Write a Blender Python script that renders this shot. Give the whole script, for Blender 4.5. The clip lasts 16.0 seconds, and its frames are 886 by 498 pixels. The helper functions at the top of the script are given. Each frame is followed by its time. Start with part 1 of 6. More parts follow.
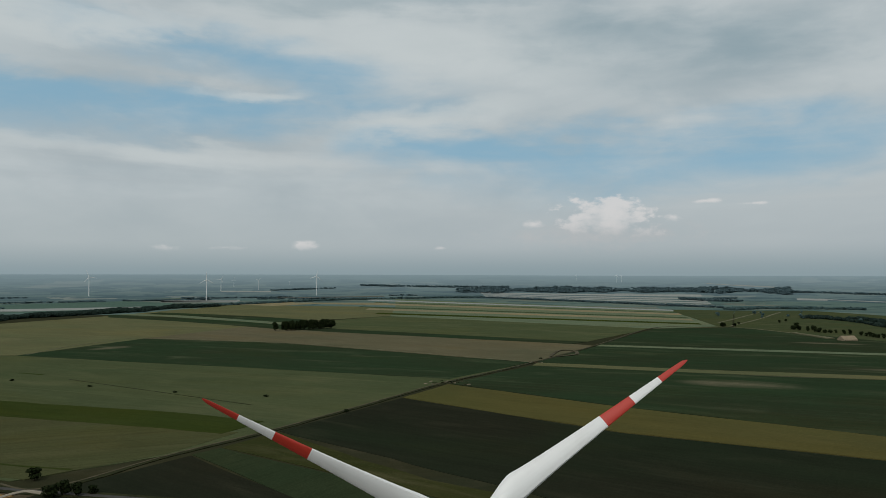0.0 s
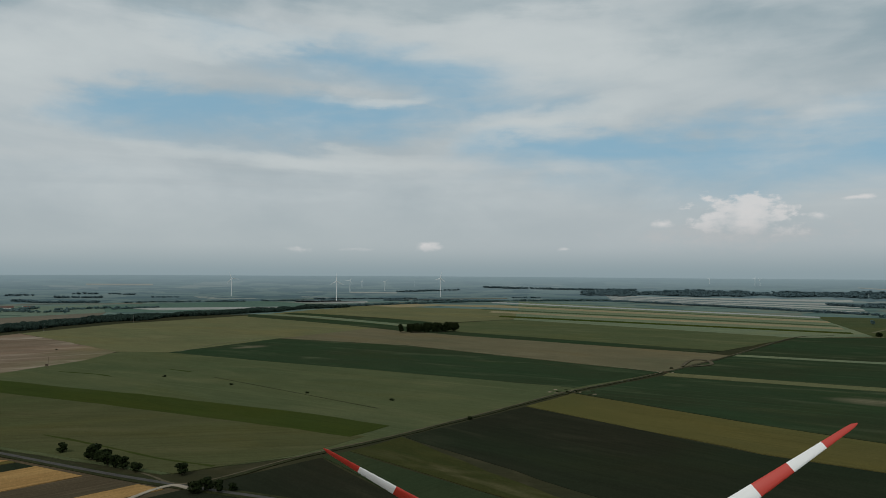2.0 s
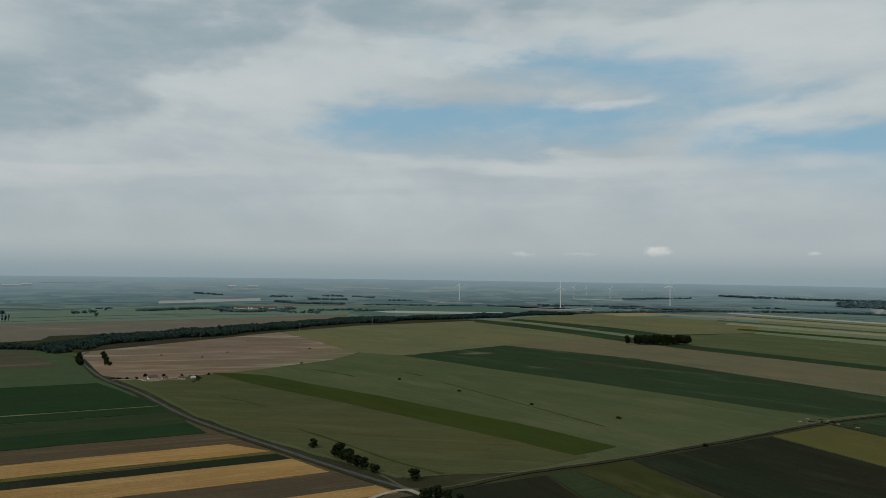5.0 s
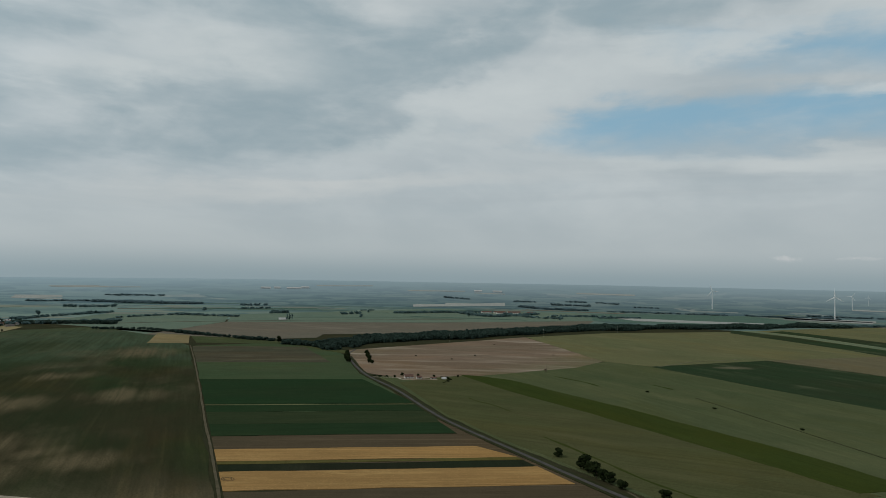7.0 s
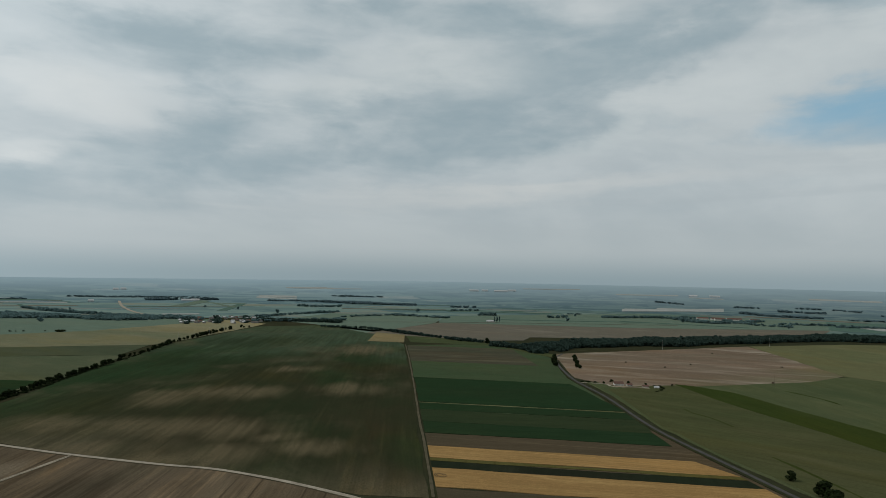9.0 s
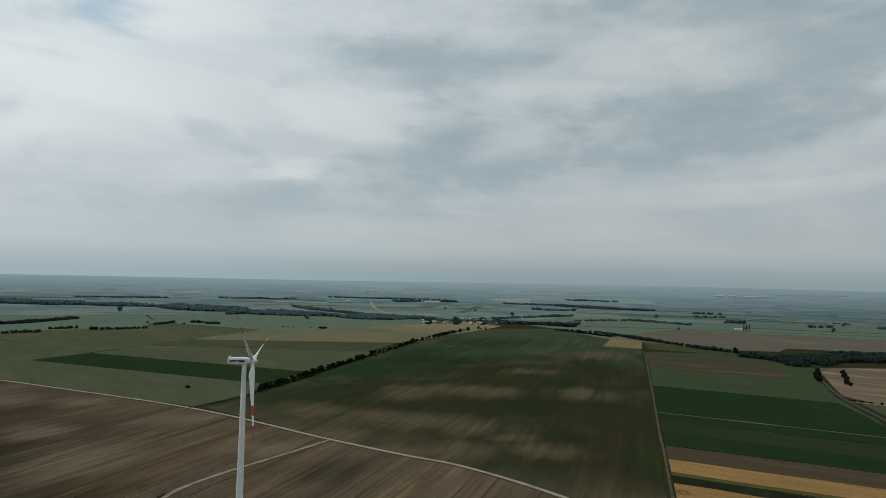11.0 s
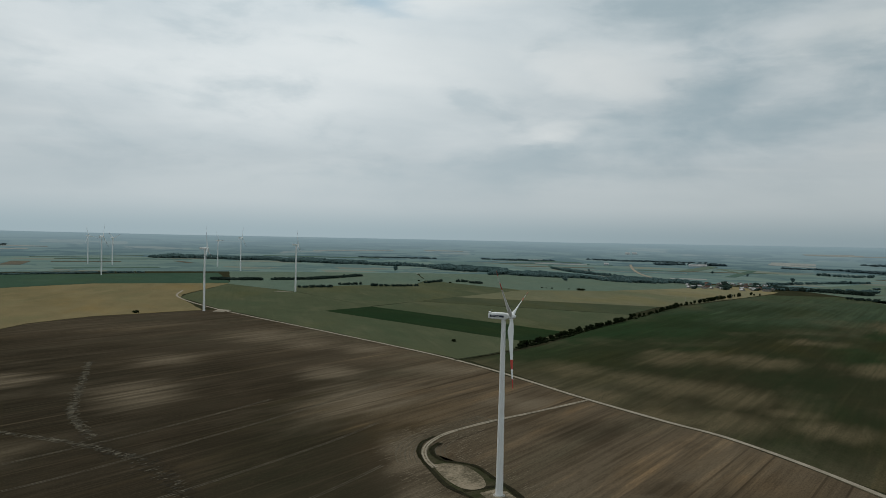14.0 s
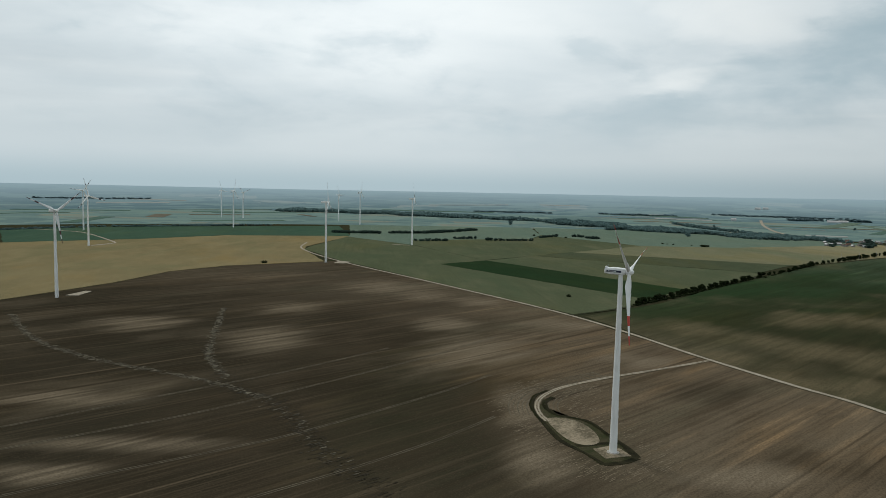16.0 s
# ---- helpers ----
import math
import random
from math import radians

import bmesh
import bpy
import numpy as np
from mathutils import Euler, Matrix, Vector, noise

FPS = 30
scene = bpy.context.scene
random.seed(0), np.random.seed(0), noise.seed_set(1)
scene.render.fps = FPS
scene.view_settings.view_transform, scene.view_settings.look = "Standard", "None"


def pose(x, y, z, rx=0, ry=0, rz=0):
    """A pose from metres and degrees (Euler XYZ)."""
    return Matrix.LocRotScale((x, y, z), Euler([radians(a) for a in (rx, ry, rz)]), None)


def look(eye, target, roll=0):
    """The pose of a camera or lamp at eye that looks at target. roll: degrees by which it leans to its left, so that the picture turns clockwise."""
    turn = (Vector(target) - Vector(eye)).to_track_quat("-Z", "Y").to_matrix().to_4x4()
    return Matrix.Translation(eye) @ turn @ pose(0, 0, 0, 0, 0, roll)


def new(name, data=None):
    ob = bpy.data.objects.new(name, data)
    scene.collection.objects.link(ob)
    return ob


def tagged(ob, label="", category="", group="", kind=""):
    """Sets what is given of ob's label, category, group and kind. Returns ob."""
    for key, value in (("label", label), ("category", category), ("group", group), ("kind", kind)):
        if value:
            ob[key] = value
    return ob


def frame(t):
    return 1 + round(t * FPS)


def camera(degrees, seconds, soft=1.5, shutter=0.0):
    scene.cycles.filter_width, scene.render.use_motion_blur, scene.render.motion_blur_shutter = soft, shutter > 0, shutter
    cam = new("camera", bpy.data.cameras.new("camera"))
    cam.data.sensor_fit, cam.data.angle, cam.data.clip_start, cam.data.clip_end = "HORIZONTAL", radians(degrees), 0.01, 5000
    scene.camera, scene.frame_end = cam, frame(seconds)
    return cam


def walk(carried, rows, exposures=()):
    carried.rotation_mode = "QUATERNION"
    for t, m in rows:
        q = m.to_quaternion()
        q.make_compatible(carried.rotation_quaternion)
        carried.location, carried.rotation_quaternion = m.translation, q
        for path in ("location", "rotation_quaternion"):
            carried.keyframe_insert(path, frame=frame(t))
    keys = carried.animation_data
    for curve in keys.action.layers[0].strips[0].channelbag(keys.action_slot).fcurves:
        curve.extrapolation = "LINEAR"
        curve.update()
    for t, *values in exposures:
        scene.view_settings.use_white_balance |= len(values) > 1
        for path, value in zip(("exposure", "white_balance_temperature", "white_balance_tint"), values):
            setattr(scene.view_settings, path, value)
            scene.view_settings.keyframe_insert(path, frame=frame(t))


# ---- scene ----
cam = camera(64.77, 16.0, soft=0.7)

# seconds, east, north, up, then heading to the left of north, pitch and roll in degrees
PATH = [
    (0, -0.00, -0.00, 132.69, 0.00, 1.96, -0.02),
    (0.5, -0.06, 1.35, 134.19, 2.25, 1.94, -0.03),
    (1, -0.16, 2.68, 135.70, 5.01, 1.99, 0.06),
    (1.5, -0.34, 3.97, 137.20, 7.63, 2.01, 0.12),
    (2, -0.61, 5.21, 138.70, 10.06, 2.04, 0.18),
    (2.5, -0.95, 6.38, 140.20, 12.61, 2.07, 0.25),
    (3, -1.33, 7.48, 141.68, 15.37, 2.16, 0.38),
    (5.5, -3.69, 10.47, 148.02, 32.23, 2.32, 0.77),
    (6, -4.68, 11.18, 148.63, 36.78, 2.37, 0.85),
    (6.5, -5.68, 11.88, 149.10, 42.40, 2.43, 1.00),
    (7, -6.64, 12.56, 149.41, 47.96, 2.44, 1.09),
    (7.5, -7.57, 13.12, 149.57, 52.06, 2.41, 1.16),
    (8, -8.54, 13.56, 149.61, 56.19, 2.44, 1.16),
    (8.5, -9.53, 13.95, 149.56, 60.41, 2.41, 1.24),
    (9, -10.53, 14.34, 149.41, 64.73, 2.37, 1.27),
    (11.5, -18.19, 17.53, 147.57, 88.70, 2.20, 1.47),
    (12, -19.16, 17.50, 147.13, 93.22, 2.16, 1.42),
    (12.5, -20.08, 17.44, 146.64, 96.40, 2.15, 1.40),
    (13, -20.93, 17.43, 146.10, 100.40, 2.12, 1.37),
    (13.5, -21.74, 17.48, 145.55, 103.19, 1.79, 1.35),
    (14, -22.53, 17.55, 145.08, 104.58, -1.31, 1.32),
    (14.5, -23.30, 17.59, 144.73, 106.76, -3.84, 1.27),
    (15, -24.06, 17.52, 144.47, 108.89, -5.00, 1.23),
    (15.5, -24.83, 17.38, 144.24, 111.37, -5.11, 1.20),
    (16, -25.58, 17.19, 144.03, 113.92, -5.23, 1.17),
]


def aim(x, y, z, yaw, pitch, roll):
    a, p = radians(yaw), radians(pitch)
    ahead = Vector((-math.sin(a) * math.cos(p), math.cos(a) * math.cos(p), math.sin(p)))
    return look((x, y, z), Vector((x, y, z)) + ahead, roll)


walk(cam, [(t, aim(*row)) for t, *row in PATH], [(0.0, 0.0), (14.0, 0.0), (15.0, 0.16), (16.0, 0.30)])

# ------------------------------------------------------------------ node helpers


class Sock:
    """A node socket that can be used in arithmetic."""

    def __init__(self, tree, out):
        self.tree, self.out = tree, out

    def op(self, kind, *others, clamp=False):
        node = self.tree.nodes.new("ShaderNodeMath")
        node.operation, node.use_clamp = kind, clamp
        for slot, value in zip(node.inputs, (self, *others)):
            if isinstance(value, Sock):
                self.tree.links.new(value.out, slot)
            else:
                slot.default_value = value
        return Sock(self.tree, node.outputs[0])

    def __add__(self, o):
        return self.op("ADD", o)

    def __sub__(self, o):
        return self.op("SUBTRACT", o)

    def __mul__(self, o):
        return self.op("MULTIPLY", o)

    def __truediv__(self, o):
        return self.op("DIVIDE", o)

    def ramp(self, lo, hi, to_lo=0.0, to_hi=1.0):
        node = self.tree.nodes.new("ShaderNodeMapRange")
        node.interpolation_type = "SMOOTHSTEP"
        self.tree.links.new(self.out, node.inputs["Value"])
        for key, value in (("From Min", lo), ("From Max", hi), ("To Min", to_lo), ("To Max", to_hi)):
            node.inputs[key].default_value = value
        return Sock(self.tree, node.outputs["Result"])


def xyz(tree, x, y, z):
    node = tree.nodes.new("ShaderNodeCombineXYZ")
    for slot, value in zip(node.inputs, (x, y, z)):
        if isinstance(value, Sock):
            tree.links.new(value.out, slot)
        else:
            slot.default_value = value
    return Sock(tree, node.outputs[0])


def grain(tree, vector, scale, detail=3.0, rough=0.55, warp=0.0):
    node = tree.nodes.new("ShaderNodeTexNoise")
    tree.links.new(vector.out, node.inputs["Vector"])
    node.inputs["Scale"].default_value = scale
    node.inputs["Detail"].default_value = detail
    node.inputs["Roughness"].default_value = rough
    node.inputs["Distortion"].default_value = warp
    return Sock(tree, node.outputs["Fac"])


def mapped(tree, vector, angle=0.0, scale=(1, 1, 1)):
    """The vector turned so that its x runs along the angle, then stretched."""
    turn = tree.nodes.new("ShaderNodeVectorRotate")
    turn.rotation_type = "Z_AXIS"
    turn.inputs["Angle"].default_value = -radians(angle)
    tree.links.new(vector.out, turn.inputs["Vector"])
    node = tree.nodes.new("ShaderNodeVectorMath")
    node.operation = "MULTIPLY"
    tree.links.new(turn.outputs[0], node.inputs[0])
    node.inputs[1].default_value = scale
    return Sock(tree, node.outputs[0])


def blend(tree, factor, a, b, kind="MIX"):
    node = tree.nodes.new("ShaderNodeMix")
    node.data_type, node.blend_type = "RGBA", kind
    for slot, value in zip((node.inputs[0], node.inputs[6], node.inputs[7]), (factor, a, b)):
        if isinstance(value, Sock):
            tree.links.new(value.out, slot)
        elif isinstance(value, (int, float)):
            slot.default_value = value
        else:
            slot.default_value = (*value[:3], 1.0)
    return Sock(tree, node.outputs[2])


# ------------------------------------------------------------------ sky and sun

SUN_HEADING, SUN_HEIGHT = 152.0, 48.0  # left of north, above the horizon

world = bpy.data.worlds.new("overcast_sky")
scene.world = world
world.use_nodes = True
wt = world.node_tree
wt.nodes.clear()


def sky_blob(az, el, noise_in, az0, el0, waz, wel, lo=0.25, hi=0.6):
    a, e = (az - az0) / waz, (el - el0) / wel
    d = (a * a + e * e).op("SQRT")
    return (noise_in * 1.5 - d * 0.75 + 0.05).ramp(lo, hi)


# clouds and gaps: heading left of north, height above the horizon, half length, half depth, slant (all in degrees)
BLUE_GAPS = [(15.5, 16.7, 13.0, 1.7, -6), (8.0, 15.0, 7.5, 2.2, -5), (20.5, 12.3, 15.0, 1.7, 3), (-19.0, 9.0, 19.0, 2.9, 2), (-3.0, 9.6, 10.0, 1.6, -4),
             (31.0, 12.3, 7.0, 1.7, 6), (109.0, 19.0, 3.4, 1.6, -10)]
PALE_CLOUDS = [(2.0, 18.0, 15.0, 2.6, -8), (31.0, 17.4, 6.0, 1.2, 0), (15.9, 13.8, 4.6, 0.6, 6), (0.2, 12.3, 8.0, 1.3, 12), (23.5, 9.4, 13.0, 0.8, -2),
               (40.0, 15.0, 12.0, 2.0, 14), (27.0, 17.4, 9.0, 0.9, 10), (66.3, 16.6, 7.0, 1.9, 0), (72.0, 14.6, 6.0, 1.4, 10), (48.0, 13.8, 8.0, 1.4, 22)]
BRIGHT_CLOUDS = [(93.5, 13.0, 7.0, 1.8, -5), (112.6, 13.5, 13.0, 3.0, -5), (121.8, 11.2, 15.0, 3.6, 0), (95.0, 8.3, 4.4, 0.9, 3), (104.0, 19.5, 6.0, 1.6, 0), (58.0, 7.2, 16.0, 0.9, 4)]
DARK_CLOUDS = [(-19.0, 17.4, 13.0, 2.4, -5), (7.0, 21.4, 18.0, 1.0, 0), (58.6, 16.0, 15.0, 3.6, 12), (63.2, 11.0, 12.0, 1.7, 8), (32.6, 20.2, 6.0, 2.0, 0), (21.3, 21.4, 4.0, 0.9, 0),
               (75.8, 9.3, 15.0, 2.1, 11), (60.5, 13.7, 12.0, 2.8, 23), (64.5, 20.2, 13.0, 2.0, 0), (45.5, 18.8, 8.0, 2.0, 28), (85.0, 17.3, 8.5, 2.6, 6),
               (97.0, 5.6, 14.0, 2.0, 8), (86.0, 9.6, 10.0, 2.2, 12)]


def cloud_mask(places, az, el, ragged_by, soft=(1.55, 0.25)):
    """Where any of the slanting, ragged ovals lies."""
    area = None
    for az0, el0, long, deep, slant in places:
        c, s = math.cos(radians(slant)), math.sin(radians(slant))
        da, de = az - az0, el - el0
        a, b = (da * -c + de * s) / long, (da * s + de * c) / deep
        d = ((a * a + b * b).op("SQRT") + ragged_by).ramp(*soft)
        area = d if area is None else area.op("MAXIMUM", d)
    return area


def build_sky():
    coord = wt.nodes.new("ShaderNodeTexCoord")
    split = wt.nodes.new("ShaderNodeSeparateXYZ")
    way = Sock(wt, coord.outputs["Generated"])
    wt.links.new(way.out, split.inputs[0])
    x, y, z = (Sock(wt, o) for o in split.outputs)
    deg = 180 / math.pi
    el = z.op("ARCSINE") * deg
    az = (x * -1.0).op("ARCTAN2", y) * deg
    lift = z.op("MAXIMUM", 0.0) + 0.24
    flat = xyz(wt, x / lift, y / lift, 0.0)
    big = grain(wt, mapped(wt, flat, 118, (0.6, 1.3, 1)), 1.3, 4, 0.5, 0.6)
    lean = xyz(wt, az * 0.055 + el * 0.03, el * 0.15 - az * 0.012, 7.0)
    mid = grain(wt, lean, 1.0, 5, 0.55, 0.5)
    fine = grain(wt, lean, 2.2, 6, 0.54, 0.25)
    wisp = grain(wt, xyz(wt, az * 0.05 + el * 0.05, el * 0.30 - az * 0.012, 3.0), 1.0, 6, 0.56, 0.3)
    curl = grain(wt, xyz(wt, az * 0.16, el * 0.34, 21.0), 1.0, 6, 0.56, 0.2)

    sky = wt.nodes.new("ShaderNodeTexSky")
    sky.sky_type, sky.sun_disc = "NISHITA", False
    sky.sun_elevation, sky.sun_rotation = radians(SUN_HEIGHT), radians(-SUN_HEADING)
    sky.air_density, sky.dust_density = 1.0, 2.0
    blue = wt.nodes.new("ShaderNodeVectorMath")
    blue.operation = "SCALE"
    wt.links.new(sky.outputs[0], blue.inputs[0])
    blue.inputs["Scale"].default_value = 0.075
    blue = blend(wt, 0.8, Sock(wt, blue.outputs[0]), (0.245, 0.435, 0.555))

    # the cloud sheet: thin and thick parts, brighter towards the sun
    thick = (big * 0.45 + mid * 0.55).ramp(0.36, 0.66)
    light = az.ramp(68, 120)
    grey = blend(wt, thick, (0.50, 0.535, 0.54), (0.385, 0.435, 0.455))
    streak = grain(wt, xyz(wt, az * 0.022, el * 0.42, 11.0), 1.0, 4, 0.5, 0.3)
    lower = el.ramp(16, 8)
    grey = blend(wt, streak.ramp(0.40, 0.62) * lower * 0.35, grey, (0.40, 0.44, 0.455))
    grey = blend(wt, streak.ramp(0.56, 0.72) * lower * 0.45, grey, (0.55, 0.565, 0.555))
    upper = el.ramp(4, 12, 0.3, 1.0)
    grey = blend(wt, fine.ramp(0.48, 0.74) * upper * 0.35, grey, (0.60, 0.62, 0.615))
    grey = blend(wt, fine.ramp(0.46, 0.28) * upper * 0.35, grey, (0.33, 0.40, 0.435))
    glow = ((el - 25) * (el - 25) * -0.0024 + (az - 120) * (az - 120) * -0.0008).op("EXPONENT")
    grey = blend(wt, glow * 0.85, grey, blend(wt, thick * 0.5 + fine.ramp(0.5, 0.3) * 0.5, (0.80, 0.84, 0.85), (0.47, 0.565, 0.61)))

    # where the sheet thickens, breaks open and heaps up
    wob_a = az + (mid - 0.5) * 16.0 + (curl - 0.5) * 7.0
    wob_e = el + (wisp - 0.5) * 4.5 + (curl - 0.5) * 2.2
    frayed = (fine - 0.5) * 1.0 + (curl - 0.5) * 0.8
    dark = cloud_mask(DARK_CLOUDS, wob_a, wob_e, frayed) * fine.ramp(0.75, 0.35, 0.55, 1.0)
    grey = blend(wt, dark * 0.82, grey, blend(wt, light, (0.262, 0.342, 0.378), (0.40, 0.48, 0.515)))
    gap = cloud_mask(BLUE_GAPS, wob_a, wob_e, frayed, (1.55, 0.20)) * (wisp * 0.7 + fine * 0.3).ramp(0.68, 0.40, 0.35, 1.0)
    cover = blend(wt, gap * 0.92, grey, blue)
    pale = cloud_mask(PALE_CLOUDS, wob_a, wob_e, frayed) * (fine * 0.6 + curl * 0.4).ramp(0.28, 0.60, 0.35, 1.0)
    cover = blend(wt, pale * 0.78, cover, (0.555, 0.585, 0.58))
    pale = cloud_mask(BRIGHT_CLOUDS, wob_a, wob_e, frayed) * (fine * 0.6 + curl * 0.4).ramp(0.28, 0.60, 0.3, 1.0)
    cover = blend(wt, pale * 0.7, cover, blend(wt, light, (0.56, 0.57, 0.555), (0.80, 0.82, 0.81)))

    # small heaped clouds low over the distance
    puff = grain(wt, xyz(wt, az * 0.62, el * 1.15, 0.0), 1.0, 6, 0.55, 0.0)
    heap = sky_blob(az, el, puff, -13.3, 4.3, 4.8, 2.2, 0.16, 0.42) * (el + (puff - 0.5) * 1.6).ramp(2.6, 4.8)
    for az0, el0, waz, wel in ((-7.4, 3.9, 1.4, 0.55), (-18.2, 4.3, 1.0, 0.5), (-20.7, 5.5, 1.7, 0.28), (21.7, 1.9, 1.5, 0.42), (17.3, 2.0, 2.6, 0.32),
                               (11.4, 2.2, 2.0, 0.7), (0.3, 2.0, 0.9, 0.28), (-24.0, 5.2, 1.6, 0.2)):
        heap = heap.op("MAXIMUM", sky_blob(az, el, puff, az0, el0, waz, wel, 0.22, 0.80) * (el - el0).ramp(-0.8 * wel, 0.3 * wel, 0.35, 1.0))
    base = sky_blob(az, el, puff, -12.0, 3.0, 11.0, 1.7, 0.15, 0.9)

    # the hazy band over the horizon, brighter towards the sun
    haze = el.ramp(8.0, 0.8)
    cover = blend(wt, haze * 0.85, cover, blend(wt, az.ramp(22, -6), blend(wt, light, (0.405, 0.442, 0.445), (0.50, 0.548, 0.56)), (0.405, 0.440, 0.448)))
    cover = blend(wt, base * 0.45, cover, (0.50, 0.478, 0.468))
    cover = blend(wt, heap * puff.ramp(0.30, 0.62, 0.62, 1.0) * 0.78, cover, (0.69, 0.655, 0.635))
    veil = el.ramp(2.6, -0.3)
    cover = blend(wt, veil, cover, blend(wt, light, (0.258, 0.322, 0.343), (0.35, 0.43, 0.458)))
    cover = blend(wt, 1.0, cover, (0.968, 1.0, 1.022), "MULTIPLY")

    back = wt.nodes.new("ShaderNodeBackground")
    wt.links.new(cover.out, back.inputs["Color"])
    back.inputs["Strength"].default_value = 1.0
    out = wt.nodes.new("ShaderNodeOutputWorld")
    wt.links.new(back.outputs[0], out.inputs["Surface"])


build_sky()

sun = new("sun", bpy.data.lights.new("sun", "SUN"))
sun.data.energy, sun.data.angle, sun.data.color = 1.1, radians(14), (1.0, 0.95, 0.88)
_a, _e = radians(SUN_HEADING), radians(SUN_HEIGHT)
_to = Vector((-math.sin(_a) * math.cos(_e), math.cos(_a) * math.cos(_e), math.sin(_e)))
sun.matrix_world = look(_to * 300, (0, 0, 0))

# ------------------------------------------------------------------ materials


def start_material(name, rough=0.9, metal=0.0):
    mat = bpy.data.materials.new(name)
    mat.use_nodes = True
    tree = mat.node_tree
    bsdf = tree.nodes["Principled BSDF"]
    bsdf.inputs["Roughness"].default_value = rough
    bsdf.inputs["Metallic"].default_value = metal
    bsdf.inputs["Specular IOR Level"].default_value = 0.25
    coord = tree.nodes.new("ShaderNodeTexCoord")
    return mat, tree, bsdf, Sock(tree, coord.outputs["Object"])


def relief(tree, bsdf, height, strength, distance):
    bump = tree.nodes.new("ShaderNodeBump")
    bump.inputs["Strength"].default_value = strength
    bump.inputs["Distance"].default_value = distance
    tree.links.new(height.out, bump.inputs["Height"])
    tree.links.new(bump.outputs[0], bsdf.inputs["Normal"])


def crop_material(name, base, shade, angle, row=3.0, streak=0.5, patch=None, patch_size=60.0, patch_at=(0.55, 0.72),
                  patch_amount=0.7, stretch=2.6, seed=0.0, second=None, second_at=(0.5, 0.7), tram=0.0, lines=0.0, drift=None, spots=(), combed=0.35, tint=0.5, bands=0.0):
    """A field: two tones in broad drifts, streaks along the drilling, soft patches of soil or weeds."""
    mat, tree, bsdf, pos = start_material(name, 0.95)
    bsdf.inputs["Specular IOR Level"].default_value = 0.0
    shifted = tree.nodes.new("ShaderNodeVectorMath")
    tree.links.new(pos.out, shifted.inputs[0])
    shifted.inputs[1].default_value = (seed * 531.0, seed * 277.0, 0)
    pos2 = Sock(tree, shifted.outputs[0])
    broad = grain(tree, mapped(tree, pos2, angle, (0.45, 1, 0)), 1 / 110, 4, 0.55)
    col = blend(tree, broad.ramp(0.3, 0.7), base, shade)
    if second:
        wide = grain(tree, mapped(tree, pos2, angle + 20, (0.6, 1, 0)), 1 / 260, 3, 0.5)
        col = blend(tree, wide.ramp(*second_at), col, second)
    for (ox, oy), (dx, dy), long, tone in drift or ():  # tones change across the field: thinner or thicker stand, soil, haze at a far end
        split = tree.nodes.new("ShaderNodeSeparateXYZ")
        tree.links.new(pos.out, split.inputs[0])
        way = ((Sock(tree, split.outputs[0]) - ox) * dx + (Sock(tree, split.outputs[1]) - oy) * dy) / long
        col = blend(tree, (way + (broad - 0.5) * 1.6).ramp(0.0, 1.0), col, tone)
    if tint:  # riper and greener parts
        ripe = grain(tree, mapped(tree, pos2, angle, (0.5, 1, 0)), 1 / 170, 5, 0.6, 0.4)
        col = blend(tree, ripe.ramp(0.50, 0.68) * tint, col, (1.34, 1.10, 0.80), "MULTIPLY")
        col = blend(tree, ripe.ramp(0.50, 0.32) * tint, col, (0.72, 0.92, 0.90), "MULTIPLY")
    if bands:  # broad passes of the machine, lighter and darker
        sweep = grain(tree, mapped(tree, pos2, angle, (0.07, 1, 0)), 1 / 16, 5, 0.62, 0.2)
        where = grain(tree, mapped(tree, pos2, angle, (0.5, 1, 0)), 1 / 150, 3, 0.5).ramp(0.35, 0.62, 0.35, 1.0)
        col = blend(tree, sweep.ramp(0.52, 0.66) * where * bands, col, (1.95, 1.80, 1.62), "MULTIPLY")
        col = blend(tree, sweep.ramp(0.48, 0.33) * where * bands, col, (0.48, 0.46, 0.42), "MULTIPLY")
    along = grain(tree, mapped(tree, pos2, angle, (0.012, 1, 0)), 1 / row, 3, 0.6)
    finer = grain(tree, mapped(tree, pos2, angle, (0.04, 1, 0)), 1 / (row * 0.35), 2, 0.6)
    dim = tuple(c * 0.62 for c in base)
    col = blend(tree, along.ramp(0.40, 0.68) * streak, col, dim)
    pale = tuple(min(1.0, c * 1.35) for c in base)
    col = blend(tree, finer.ramp(0.5, 0.75) * streak * 0.7, col, pale)
    if patch:
        spot = grain(tree, mapped(tree, pos2, angle, (1 / stretch, 1, 0)), 1 / patch_size, 5, 0.56, 0.5)
        broken = grain(tree, mapped(tree, pos2, angle, (0.03, 1, 0)), 1 / (row * 1.4), 3, 0.6)
        col = blend(tree, spot.ramp(*patch_at) * broken.ramp(0.25, 0.6, 0.45, 1.0) * patch_amount, col, patch)
    if spots:  # soft-edged places where the soil dries pale or stays wet
        split = tree.nodes.new("ShaderNodeSeparateXYZ")
        tree.links.new(pos.out, split.inputs[0])
        px, py = Sock(tree, split.outputs[0]), Sock(tree, split.outputs[1])
        smear = grain(tree, mapped(tree, pos2, angle, (0.12, 1, 0)), 1 / 26, 5, 0.6)
        comb = grain(tree, mapped(tree, pos2, angle, (0.02, 1, 0)), 1 / 6.0, 3, 0.6).ramp(0.3, 0.65, combed, 1.0)
